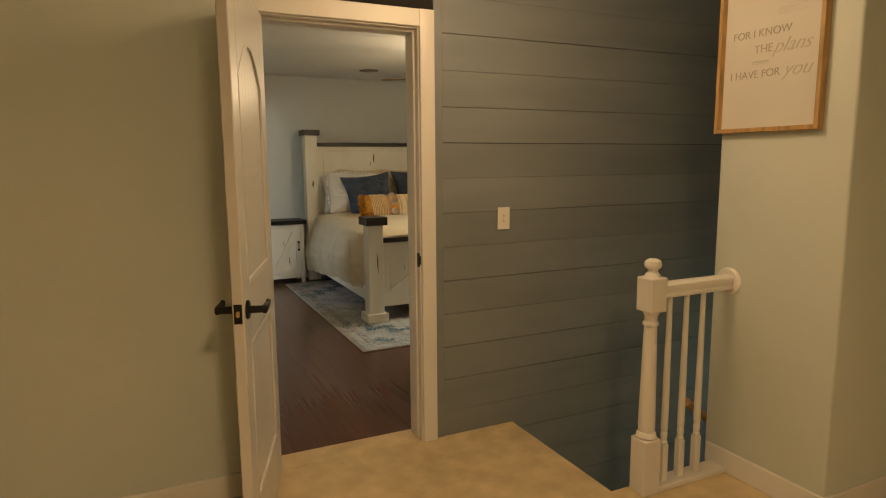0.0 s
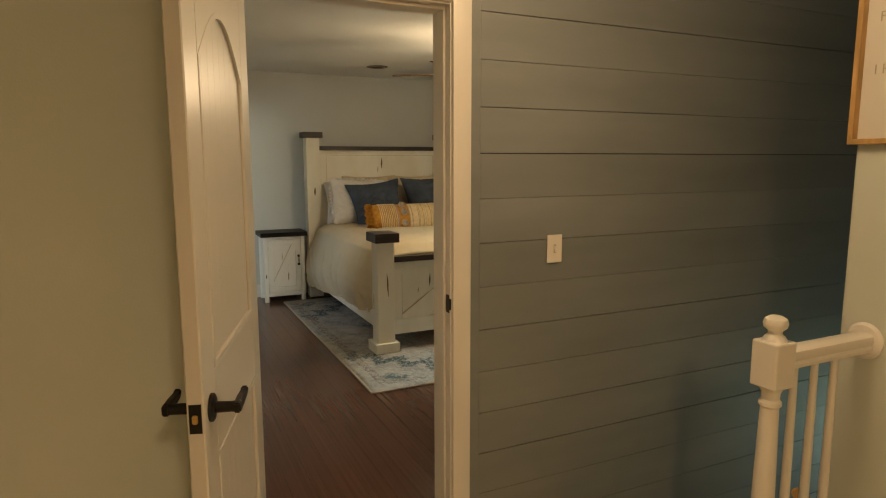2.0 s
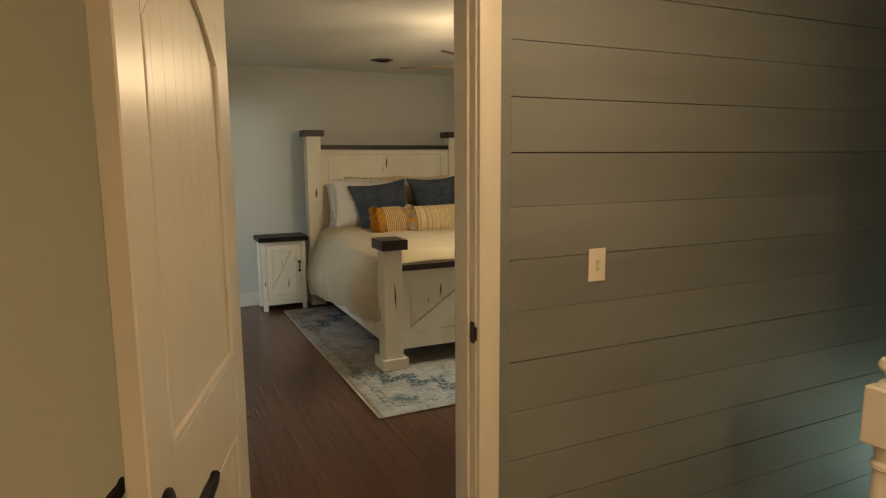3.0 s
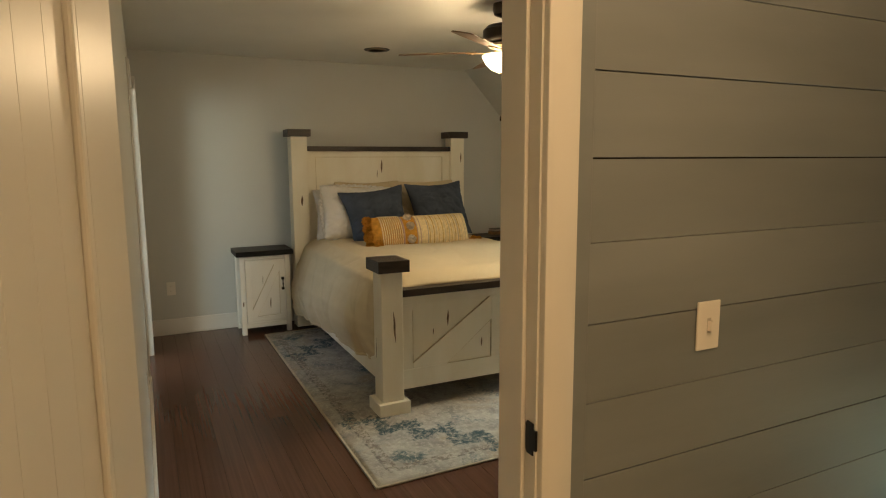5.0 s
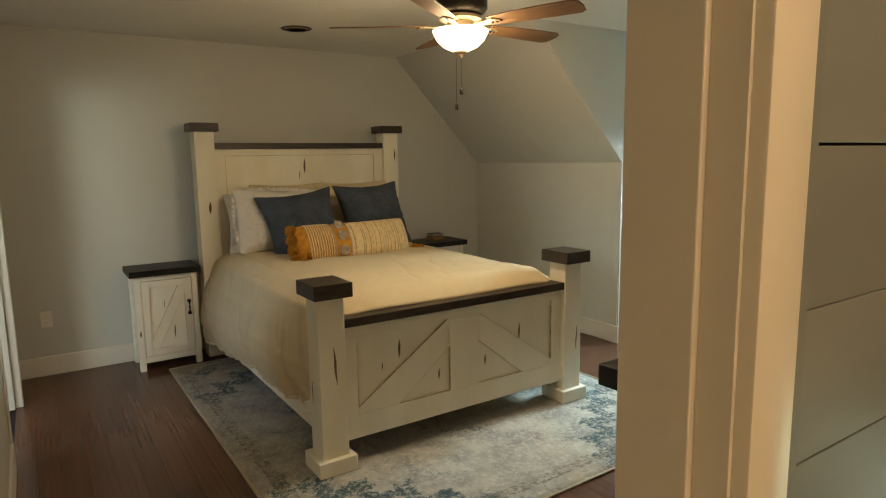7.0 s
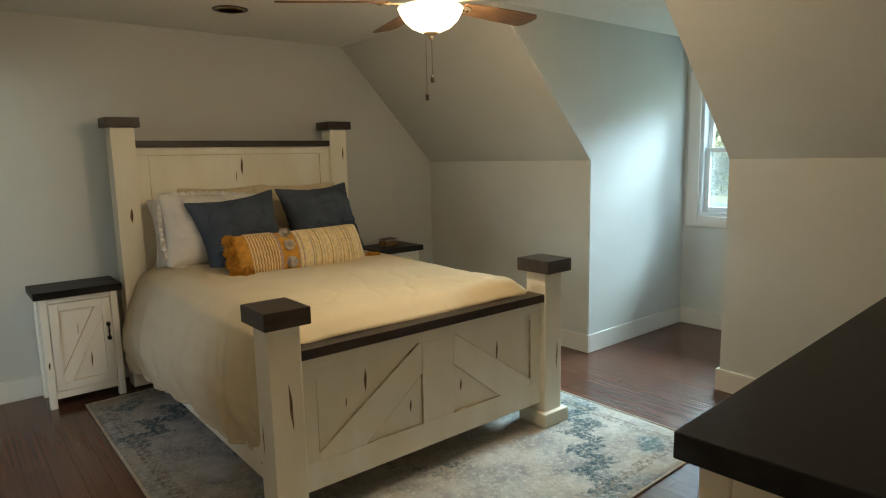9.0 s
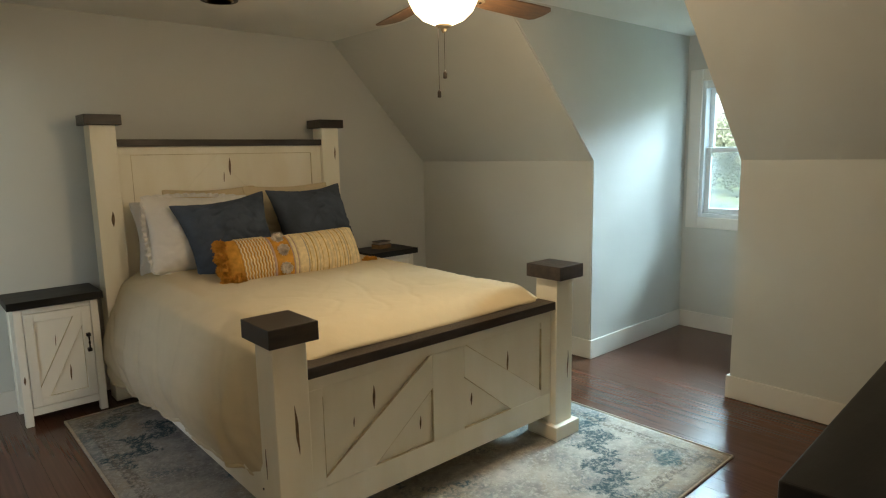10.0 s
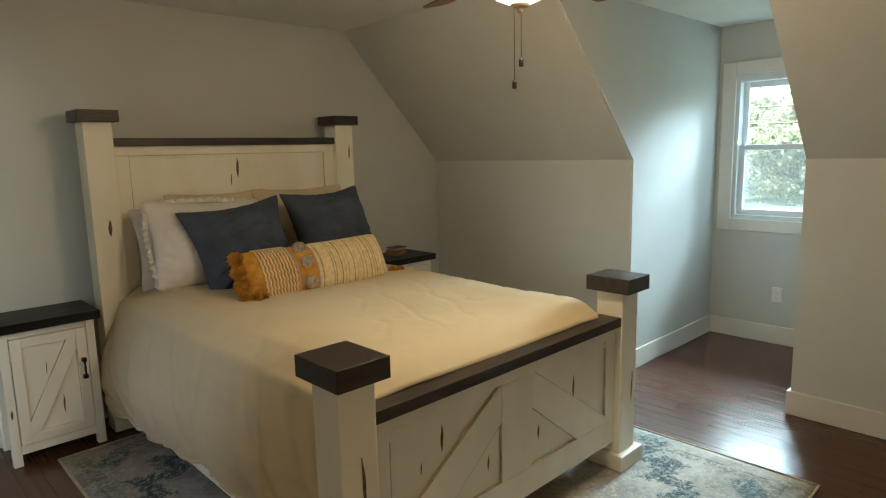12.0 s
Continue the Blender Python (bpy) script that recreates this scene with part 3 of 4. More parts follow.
# ---- landing things ----
def wall_plate(name, label, category, m, toggle):
    p = thing(name, label, category, m)
    part("plate", box(-0.036, 0.036, -0.006, 0.0, -0.058, 0.058, 0.003, 2), PLASTIC, p)
    if toggle:
        part("toggle", prism([(-0.005, -0.012), (0.005, -0.012), (0.004, 0.012), (-0.004, 0.012)], "y", -0.016, -0.006), PLASTIC, p)
        part("slot", box(-0.006, 0.006, -0.0066, -0.006, -0.018, 0.018), INKP, p)
    else:
        for z in (-0.021, 0.021):
            part("socket", prism([(-0.016, z - 0.010), (-0.010, z - 0.015), (0.010, z - 0.015), (0.016, z - 0.010), (0.016, z + 0.010), (0.010, z + 0.015), (-0.010, z + 0.015), (-0.016, z + 0.010)], "y", -0.0085, -0.006), PLASTIC, p)
            for dx in (-0.006, 0.006):
                part("slot", box(dx - 0.001, dx + 0.001, -0.0095, -0.0085, z - 0.005, z + 0.005), INK, p)
    return p


wall_plate("light_switch", "white toggle light switch plate on the slate wall", "light switch", pose(0.474, -0.002, 1.127), True)
wall_plate("outlet", "white wall outlet above the baseboard beside the nightstand", "outlet", pose(-0.52, BACK, 0.41), False)
wall_plate("outlet", "white wall outlet below the dormer window", "outlet", pose(WINX, 2.465, 0.385, 0, 0, -90), False)

wall_plate("outlet", "white wall outlet low on the bedroom side wall", "outlet", pose(LEFT, 2.30, 0.41, 0, 0, 90), False)

RY = -0.87


def stair_railing():
    r = thing("stair_railing", "white painted railing with turned newel and balusters", "railing")
    # newel: square blocks with a turned shaft and knob
    n = thing("newel_post", "", "")
    nm = Matrix.Translation((0.672, RY, 0))
    n.parent, n.matrix_basis = r, nm
    part("lower_block", box(-0.044, 0.044, -0.044, 0.044, 0, 0.245, 0.004, 2), TRIM, n)
    part("upper_block", box(-0.044, 0.044, -0.044, 0.044, 0.80, 0.945, 0.006, 2), TRIM, n)
    shaft = lathe([(0.036, 0.245), (0.043, 0.252), (0.040, 0.268), (0.034, 0.275), (0.036, 0.30), (0.034, 0.40), (0.030, 0.60), (0.0265, 0.735), (0.033, 0.742), (0.033, 0.752), (0.026, 0.760), (0.027, 0.780), (0.036, 0.80)], 28)
    part("shaft", shaft, TRIM, n, "", True)
    knob = lathe([(0.036, 0.945), (0.030, 0.956), (0.020, 0.966), (0.021, 0.976), (0.033, 0.986), (0.036, 0.998), (0.031, 1.012), (0.018, 1.020), (0.004, 1.022)], 28)
    part("knob", knob, TRIM, n, "", True)
    # handrail profile along x
    prof = [(-0.030, 0.0), (0.030, 0.0), (0.032, 0.012), (0.026, 0.020), (0.033, 0.036), (0.030, 0.052), (0.016, 0.062), (-0.016, 0.062), (-0.030, 0.052), (-0.033, 0.036), (-0.026, 0.020), (-0.032, 0.012)]
    part("handrail", prism([(RY + p, 0.855 + q) for p, q in prof], "x", 0.716, PX - 0.013), TRIM, r, "", True)
    part("rosette", lathe([(0.062, 0), (0.062, 0.006), (0.054, 0.013), (0.0, 0.014)], 32, Matrix.Translation((PX, RY + 0.005, 0.884)) @ Matrix.Rotation(radians(-90), 4, "Y")), TRIM, r, "", True)
    part("shoe_rail", box(0.716, PX - 0.002, RY - 0.045, RY + 0.045, 0.0, 0.024, 0.003), TRIM, r)
    for x in (0.775, 0.872, 0.970):
        b = thing("baluster", "", "")
        b.parent, b.matrix_basis = r, Matrix.Translation((x, RY, 0))
        part("block", box(-0.016, 0.016, -0.016, 0.016, 0.024, 0.195, 0.003), TRIM, b)
        part("shaft", lathe([(0.014, 0.195), (0.0165, 0.203), (0.012, 0.212), (0.015, 0.225), (0.0155, 0.245), (0.012, 0.252), (0.0155, 0.262), (0.0155, 0.30), (0.0135, 0.60), (0.0105, 0.855)], 18), TRIM, b, "", True)
    return r


stair_railing()

hr = thing("stair_handrail", "brown wooden handrail on the stairwell side wall", "handrail")
bm = bmesh.new()
add_lathe(bm, [(0.001, 0), (0.021, 0.004), (0.021, 2.4), (0.001, 2.404)], 16, Matrix.Translation((1.06, -0.72, 0.28)) @ Matrix.Rotation(radians(90 + 37), 4, "Y"))
part("rail", bm, OAK, hr, "", True)
part("bracket", box(1.20, 1.23, PY1 - 0.0, -0.725, 0.11, 0.135, 0.004), BLACK, hr, "black bracket")


def text_mesh(name, body, size, shear):
    cu = bpy.data.curves.new(name, "FONT")
    cu.body, cu.size, cu.shear, cu.extrude = body, size, shear, 0.0006
    cu.offset = -0.011 * size
    tmp = bpy.data.objects.new(name, cu)
    me = bpy.data.meshes.new_from_object(tmp)
    bpy.data.objects.remove(tmp)
    return me


def text_part(name, body, size, material, parent, m, shear=0.0):
    def right(t):
        return max(v.co.x for v in text_mesh("w", t, size, 0.0).vertices)
    for k, ch in enumerate(body):
        if ch == " ":
            continue
        me = text_mesh(name, ch, size, shear)
        me.materials.clear()
        me.materials.append(material)
        ob = new(name, me)
        ob.parent, ob.matrix_basis = parent, m @ Matrix.Translation((right(body[:k] + "I") - right("I"), 0, 0))


def picture():
    # local x runs along the wall to the viewer's right, y out of the wall backwards
    p = thing("framed_sign", "framed white lettered print in honey wood on landing wall", "picture", pose(PX, -0.768, 1.535, 0, 0, -90))
    W, H, T, D = 0.475, 0.62, 0.018, 0.036
    part("frame_side", box(0, T, -D, 0, 0, H, 0.0015), OAK, p)
    part("frame_side", box(W - T, W, -D, 0, 0, H, 0.0015), OAK, p)
    part("frame_bottom", box(T, W - T, -D, 0, 0, T, 0.0015), OAK, p)
    part("frame_top", box(T, W - T, -D, 0, H - T, H, 0.0015), OAK, p)
    part("print", box(T, W - T, -0.010, -0.004, T, H - T), PRINT, p, "white paper print")
    up = Matrix.Rotation(radians(90), 4, "X")
    def at(x, z):
        return Matrix.Translation((x, -0.0112, z)) @ up
    text_part("letter", "FOR I KNOW", 0.045, INK, p, at(0.056, 0.385))
    text_part("letter", "THE", 0.047, INK, p, at(0.162, 0.320))
    text_part("letter", "plans", 0.078, INKP, p, at(0.248, 0.312), 0.5)
    text_part("letter", "I HAVE FOR", 0.045, INK, p, at(0.052, 0.222))
    text_part("letter", "you", 0.078, INKP, p, at(0.296, 0.216), 0.5)
    for cx, cz, s in ((0.315, 0.470, 1), (0.190, 0.282, 0.6)):
        bm = bmesh.new()
        for k in range(9):
            x = cx + (k - 4) * 0.014 * s
            for sgn in (1, -1):
                z = cz + sgn * 0.008 * s
                add_prism(bm, [(x, cz), (x + 0.010 * s, z + sgn * 0.004 * s), (x + 0.016 * s, z + sgn * 0.005 * s), (x + 0.008 * s, z - sgn * 0.002 * s)], "y", -0.0112, -0.0104)
        part("leaf_sprig", bm, INKP, p)
    return p


picture()

hl = thing("ceiling_light", "unseen frosted dome ceiling light assumed lit warm on the landing", "ceiling light", pose(*HALL_LAMPS[0][:2], 2.44), group="landing lights")
part("base", lathe([(0.16, -0.03), (0.16, 0.0)], 32), BRONZE, hl, "dark bronze base", True)
dome = part("dome", lathe([(0.004, -0.115), (0.05, -0.11), (0.10, -0.09), (0.135, -0.06), (0.148, -0.03)], 32), HALLGLASS, hl, "", True)
dome.visible_shadow = False
# added fixture for the second, unseen landing lamp
copy_thing(hl, pose(*HALL_LAMPS[1][:2], 2.44))


# ---- bed ----
def worn_mark(x, y, z, length, width, axis, parent, tilt=0.0):
    """A long gouge where the paint has worn through; axis: the way that the face looks."""
    bm = bmesh.new()
    pts = []
    k = 10
    for j in range(k + 1):
        s = j / k
        pts.append((math.sin(math.pi * s) ** 0.8 * width / 2 + 0.0006, -length / 2 + length * s))
    for j in range(k, -1, -1):
        s = j / k
        pts.append((-math.sin(math.pi * s) ** 1.4 * width / 2 - 0.0006, -length / 2 + length * s))
    pts = [(p + tilt * q + 0.0012 * math.sin(q * 55), q) for p, q in pts]
    if axis == "y":
        add_prism(bm, [(x + p, z + q) for p, q in pts], "y", y - 0.0012, y + 0.002)
    else:
        add_prism(bm, [(y + p, z + q) for p, q in pts], "x", x - 0.0012, x + 0.002)
    part("worn_mark", bm, MARK, parent)


PXL, PXR, FY, HY = 0.580, 2.152, 2.388, 4.62


def bed():
    b = thing("bed", "cream distressed farmhouse bed frame with dark post caps", "bed")
    part("foot_post", box(PXL - 0.068, PXL + 0.068, FY - 0.068, FY + 0.068, 0.085, 0.872, 0.004, 2), CREAM, b)
    part("foot_post", box(PXR - 0.068, PXR + 0.068, FY - 0.068, FY + 0.068, 0.085, 0.872, 0.004, 2), CREAM, b)
    for x in (PXL, PXR):
        part("plinth", box(x - 0.098, x + 0.098, FY - 0.098, FY + 0.098, 0.010, 0.086, 0.004, 2), CREAM, b)
        part("post_cap", box(x - 0.096, x + 0.096, FY - 0.112, FY + 0.112, 0.872, 0.942, 0.003, 2), ESP, b, "dark espresso wooden cap")
        part("head_post", box(x - 0.072, x + 0.072, HY - 0.068, HY + 0.068, 0.010, 1.728, 0.004, 2), CREAM, b)
        part("post_cap", box(x - 0.102, x + 0.102, HY - 0.10, HY + 0.10, 1.728, 1.79, 0.003, 2), ESP, b, "dark espresso wooden cap")
    # footboard
    f = part("footboard", box(PXL + 0.068, PXR - 0.068, FY - 0.018, FY + 0.022, 0.135, 0.712), CREAM, b)
    x0, x1, yf = PXL + 0.068, PXR - 0.068, FY - 0.018
    cx = (x0 + x1) / 2
    part("footboard_cap", box(x0 - 0.002, x1 + 0.002, FY - 0.062, FY + 0.055, 0.712, 0.755, 0.003, 2), ESP, b, "dark espresso top rail")
    T = 0.013
    part("rail", box(x0, x1, yf - T, yf, 0.135, 0.255, 0.0008), CREAM, f)
    part("rail", box(x0, x1, yf - T, yf, 0.655, 0.712, 0.0008), CREAM, f)
    part("stile", box(x0, x0 + 0.075, yf - T, yf, 0.2552, 0.6548, 0.0008), CREAM, f)
    part("stile", box(x1 - 0.075, x1, yf - T, yf, 0.2552, 0.6548, 0.0008), CREAM, f)
    part("stile", box(cx - 0.094, cx + 0.094, yf - T, yf, 0.2552, 0.6548, 0.0008), CREAM, f)
    for s in (-1, 1):
        xa, xb = cx + s * 0.095, cx + s * (x1 - 0.076 - cx)
        band = [(xb, 0.256), (xb, 0.290), (xa + s * 0.012, 0.654), (xa, 0.654), (xa, 0.505), (xb - s * 0.23, 0.256)]
        part("diagonal_brace", prism(band, "y", yf - T, yf, 0.0008), CREAM, f)
        # glaze caught in the joints, thick in the corners and fading out
        for (ax, az), (bx, bz), wa, wb in (((xa + s * 0.012, 0.654), (xb, 0.290), 0.0018, 0.0005), ((xa, 0.505), (xb - s * 0.23, 0.256), 0.0014, 0.0002), ((xa, 0.256), (xa, 0.505), 0.0012, 0.0016),
                                           ((xa, 0.256), (xb - s * 0.23, 0.256), 0.0016, 0.0003), ((xb, 0.290), (xb, 0.62), 0.0018, 0.0003)):
            if s > 0 and ax == bx == xa:
                continue
            dx, dz = bx - ax, bz - az
            l = math.hypot(dx, dz)
            nx, nz = -dz / l, dx / l
            part("glaze_line", prism([(ax + nx * wa, az + nz * wa), (bx + nx * wb, bz + nz * wb), (bx - nx * wb, bz - nz * wb), (ax - nx * wa, az - nz * wa)], "y", yf - T - 0.0006, yf - 0.002), GLAZE, f)
    for x, z, l, w in ((cx - 0.40, 0.545, 0.10, 0.012), (cx - 0.16, 0.36, 0.06, 0.008), (cx + 0.15, 0.38, 0.06, 0.010), (cx + 0.40, 0.50, 0.11, 0.011), (cx - 0.50, 0.47, 0.04, 0.004)):
        worn_mark(x, yf, z, l, w, "y", f)
    worn_mark(PXL + 0.012, FY - 0.068, 0.54, 0.19, 0.011, "y", b, -0.05)
    worn_mark(PXR + 0.03, FY - 0.068, 0.40, 0.15, 0.007, "y", b, 0.04)
    worn_mark(PXL - 0.068, FY + 0.03, 0.40, 0.12, 0.006, "x", b)
    worn_mark(PXL + 0.01, HY - 0.068, 1.16, 0.095, 0.018, "y", b)
    worn_mark(PXR + 0.035, HY - 0.068, 1.54, 0.10, 0.011, "y", b)
    # headboard
    h = part("headboard", box(x0, x1, HY - 0.020, HY + 0.02, 0.20, 1.60), CREAM, b)
    yh = HY - 0.020
    T = 0.009
    part("headboard_cap", box(x0 - 0.002, x1 + 0.002, HY - 0.055, HY + 0.055, 1.60, 1.644, 0.003, 2), ESP, b, "dark espresso top rail")
    part("rail", box(x0, x1, yh - T, yh, 1.548, 1.60, 0.002), CREAM, h)
    part("stile", box(x0, x0 + 0.085, yh - T, yh, 0.3, 1.547, 0.002), CREAM, h)
    part("stile", box(x1 - 0.085, x1, yh - T, yh, 0.3, 1.547, 0.002), CREAM, h)
    for ax in (x0 + 0.085, x1 - 0.085):
        part("glaze_line", box(ax - 0.0018, ax + 0.0018, yh - T - 0.0008, yh - 0.002, 1.0, 1.547), GLAZE, h)
    for s in (-1, 1):
        xa, xb = cx + s * 0.002, cx + s * (x1 - 0.088 - cx)
        part("diagonal_brace", prism([(xa, 1.543), (xa, 1.43), (xb - s * 0.16, 0.95), (xb, 0.95), (xb, 1.0), (xa + s * 0.08, 1.543)], "y", yh - 0.003, yh, 0.0008), CREAM, h)
    part("glaze_line", box(x0 + 0.087, x1 - 0.087, yh - T - 0.0008, yh - 0.002, 1.545, 1.549), GLAZE, h)
    worn_mark(cx + 0.0, yh - 0.003, 1.46, 0.12, 0.016, "y", h)
    worn_mark(cx - 0.045, yh - 0.003, 1.39, 0.07, 0.005, "y", h)
    # side rails and slat deck
    for x, s in ((PXL - 0.04, 1), (PXR + 0.01, -1)):
        r = part("side_rail", box(x, x + 0.03, FY + 0.068, HY - 0.068, 0.175, 0.36, 0.003), CREAM, b)
        if s > 0:
            for y, z in ((FY + 0.10, 0.27), (FY + 0.13, 0.25)):
                part("bolt", lathe([(0.005, 0), (0.005, 0.003)], 10, Matrix.Translation((x, y, z)) @ Matrix.Rotation(radians(-90), 4, "Y")), BLACK, r)
    part("slat_deck", box(PXL, PXR, FY + 0.07, HY - 0.07, 0.30, 0.33), OAK, b)
    return b


bed()
tagged(new("mattress", mesh_of("mattress", box(PXL + 0.02, PXR - 0.02, FY + 0.09, HY - 0.08, 0.332, 0.70, 0.05, 3), LINEN, True)), "thick white mattress under the comforter on the bed frame", "mattress")


def comforter():
    cx = (PXL + PXR) / 2
    prof = [(0.0, 0.828), (0.30, 0.832), (0.52, 0.836), (0.66, 0.826), (0.77, 0.755), (0.85, 0.62), (0.900, 0.50), (0.908, 0.42), (0.893, 0.345), (0.864, 0.272)]
    cum = [0]
    for p, q in zip(prof, prof[1:]):
        cum.append(cum[-1] + math.dist(p, q))

    def along(s):
        s *= cum[-1]
        for k in range(len(cum) - 1):
            if s <= cum[k + 1] + 1e-9:
                f = (s - cum[k]) / (cum[k + 1] - cum[k])
                return (prof[k][0] + f * (prof[k + 1][0] - prof[k][0]), prof[k][1] + f * (prof[k + 1][1] - prof[k][1]))
        return prof[-1]

    y0, y1 = FY + 0.014, 4.545

    def fn(u, v):
        a = 2 * u - 1
        d, z = along(abs(a))
        sgn = 1 if a > 0 else -1
        y = y0 + (y1 - y0) * v
        foot = max(0.0, 1 - (y - y0) / 0.35)
        headend = max(0.0, (y - 3.2) / 1.1)
        drop = max(0.0, (0.77 - z) / 0.5)
        d = d - drop * (0.085 * foot ** 0.6) - 0.05 * max(0.0, foot - 0.75) * min(1.0, abs(a) * 1.5) + drop * 0.010 * headend
        z = z - 0.074 * max(0.0, 1 - (y - y0) / 0.16) ** 2 * (1 if z > 0.6 else 0.3)
        lean = y + 0.35 * drop
        pleat = noise.noise(Vector((lean * 4.2, a, 1.7))) + 0.5 * noise.noise(Vector((lean * 10.5, a * 1.3, 6.1)))
        w = 0.024 * drop * (1 - 0.5 * foot) * pleat
        for freq, deep, seed in ((3.4, 0.020, 3.3), (6.5, 0.009, 7.7)):
            ridge = abs(noise.noise(Vector((lean * freq, drop * 0.9 * sgn, seed))))
            w -= deep * min(1.0, drop * 1.6) * max(0.0, 0.13 - ridge) / 0.13
        n1 = noise.noise(Vector((a * 3.0, y * 2.2, 0.3)))
        n2 = noise.noise(Vector((a * 9.0, y * 7.0, 4.3)))
        fine = max(0.0, 0.09 - abs(noise.noise(Vector((a * 7.0 - y * 3, y * 9.0 + a * 4, 2.1))))) / 0.09
        top = 1 - min(1.0, drop)
        crease = abs(noise.noise(Vector((a * 4.0 + y, y * 3.0 - a * 2, 9.1))))
        ease = 1 - foot * foot
        z += top * ease * (0.013 * n1 + 0.003 * n2 - 0.004 * max(0.0, 0.10 - crease) / 0.10 - 0.002 * fine) - 0.105 * drop * headend
        y += 0.02 * drop * n1
        return Vector((cx + sgn * (d + w + 0.006 * n2 * drop), y, z))

    bm = bmesh.new()
    add_grid(bm, fn, 190, 150)
    bmesh.ops.recalc_face_normals(bm, faces=bm.faces)
    ob = new("comforter", mesh_of("comforter", bm, QUILT, "all"))
    for u in (0.0, 1.0):
        bm = bmesh.new()
        def hem(a, v, u=u):
            c = fn(u, v)
            return c + Vector((0.007 * math.cos(2 * math.pi * a), 0, 0.009 * math.sin(2 * math.pi * a)))
        add_grid(bm, hem, 8, 150, True)
        part("hem", bm, QUILT, ob, "stitched cream hem", "all")
    so = ob.modifiers.new("thickness", "SOLIDIFY")
    so.thickness, so.offset = 0.022, -1
    return tagged(ob, "rumpled cream cotton comforter hanging over the bed sides", "comforter")


comforter()


def pillow(name, w, h, t, material, label, m, ear=0.10, seed=0, wrinkle=0.013, group="", taper=0.0):
    bm = bmesh.new()

    def side(s):
        def fn(u, v):
            a, b = 2 * u - 1, 2 * v - 1
            rnd_c = 1 - 0.055 * (abs(a) * abs(b)) ** 7
            x = rnd_c * (a * (1 - 0.05 * (1 - b) * taper) + 0.03 * taper * (1 - b)) * w / 2 * (1 - ear * (1 - b * b) * a * a)
            z = rnd_c * b * h / 2 * (1 - ear * (1 - a * a) * b * b)
            puff = (max(0, 1 - abs(a) ** 2.2) ** 0.62) * (max(0, 1 - abs(b) ** 2.2) ** 0.62)
            n = noise.noise(Vector((a * 2.2 + seed, b * 2.2, s))) + 0.6 * noise.noise(Vector((a * 5 + b * 3, b * 5 + seed, s))) - 0.7 * max(0.0, 0.16 - abs(noise.noise(Vector((a * 2.6 + 2 * b + seed, b * 3.4 - a, s * 3))))) / 0.16
            fold = 0.0
            for k, (fa, fb) in enumerate(((3.1, 1.7), (-2.3, 3.6), (4.6, -3.3))):
                r = abs(noise.noise(Vector((a * fa + b * fb + seed * 0.7, a * fb * 0.5 - b * fa * 0.35, s * 2 + k * 5))))
                fold -= (0.55 - 0.12 * k) * max(0.0, 0.10 - r) / 0.10 * (0.35 + 0.65 * max(abs(a), abs(b)))
            return Vector((x, s * (puff * t / 2 + wrinkle * (n + fold) * puff ** 0.5), z))
        return fn

    add_grid(bm, side(1), 64, 64)
    add_grid(bm, side(-1), 64, 64)
    bmesh.ops.remove_doubles(bm, verts=bm.verts, dist=0.0008)
    bmesh.ops.recalc_face_normals(bm, faces=bm.faces)
    ob = new(name, mesh_of(name, bm, material, "all"))
    ob.matrix_basis = m
    return tagged(ob, label, "pillow", group)


CT = 0.81
pillow("pillow", 0.70, 0.48, 0.17, LINEN, "plump white pillow leaning on the headboard", pose(1.01, 4.46, 1.035, -13, 0, 0), 0.12, 3, group="pillows on the bed")
pillow("pillow", 0.70, 0.50, 0.17, QUILT, "cream pillow leaning on the headboard", pose(1.74, 4.46, 1.09, -13, 0, 0), 0.12, 5, group="pillows on the bed")
pillow("pillow", 0.66, 0.50, 0.15, QUILT, "cream pillow leaning on the headboard", pose(1.20, 4.50, 1.09, -12, 0, 0), 0.12, 9, group="pillows on the bed")
ruf = pillow("ruffled_pillow", 0.70, 0.51, 0.25, LINEN, "white pillow with a ruffled edge propped on the bed", pose(1.045, 4.34, 1.05, -20, 3, 2), 0.09, 7, group="pillows on the bed")
bm = bmesh.new()
def ruffle(u, v):
    a = 2 * math.pi * u
    c, s = math.cos(a), math.sin(a)
    k = 1 / max(abs(c), abs(s)) ** 0.80
    r = 1 + v * 0.075 * (1 + 0.35 * noise.noise(Vector((c * 6, s * 6, 1.0))))
    return Vector((c * k * 0.335 * r, 0.014 * v * math.sin(u * 2 * math.pi * 46 + 2.5 * noise.noise(Vector((c * 3, s * 3, 5.0)))), s * k * 0.24 * (1 + v * 0.10)))
add_grid(bm, ruffle, 368, 3, True)
rf = part("ruffle", bm, LINEN, ruf, "gathered white ruffle", "all")
rf.modifiers.new("thickness", "SOLIDIFY").thickness = 0.003
pillow("throw_pillow", 0.62, 0.56, 0.31, NAVY, "square navy blue linen throw pillow on the bed", pose(1.140, 4.14, 1.025, -22, -6, -5), 0.17, 11, 0.021, "navy throw pillows", 1.0)
pillow("throw_pillow", 0.62, 0.56, 0.31, NAVY, "square navy blue linen throw pillow behind the bolster", pose(1.755, 4.16, 1.07, -24, -2, 3), 0.19, 17, 0.019, "navy throw pillows", 0.3)


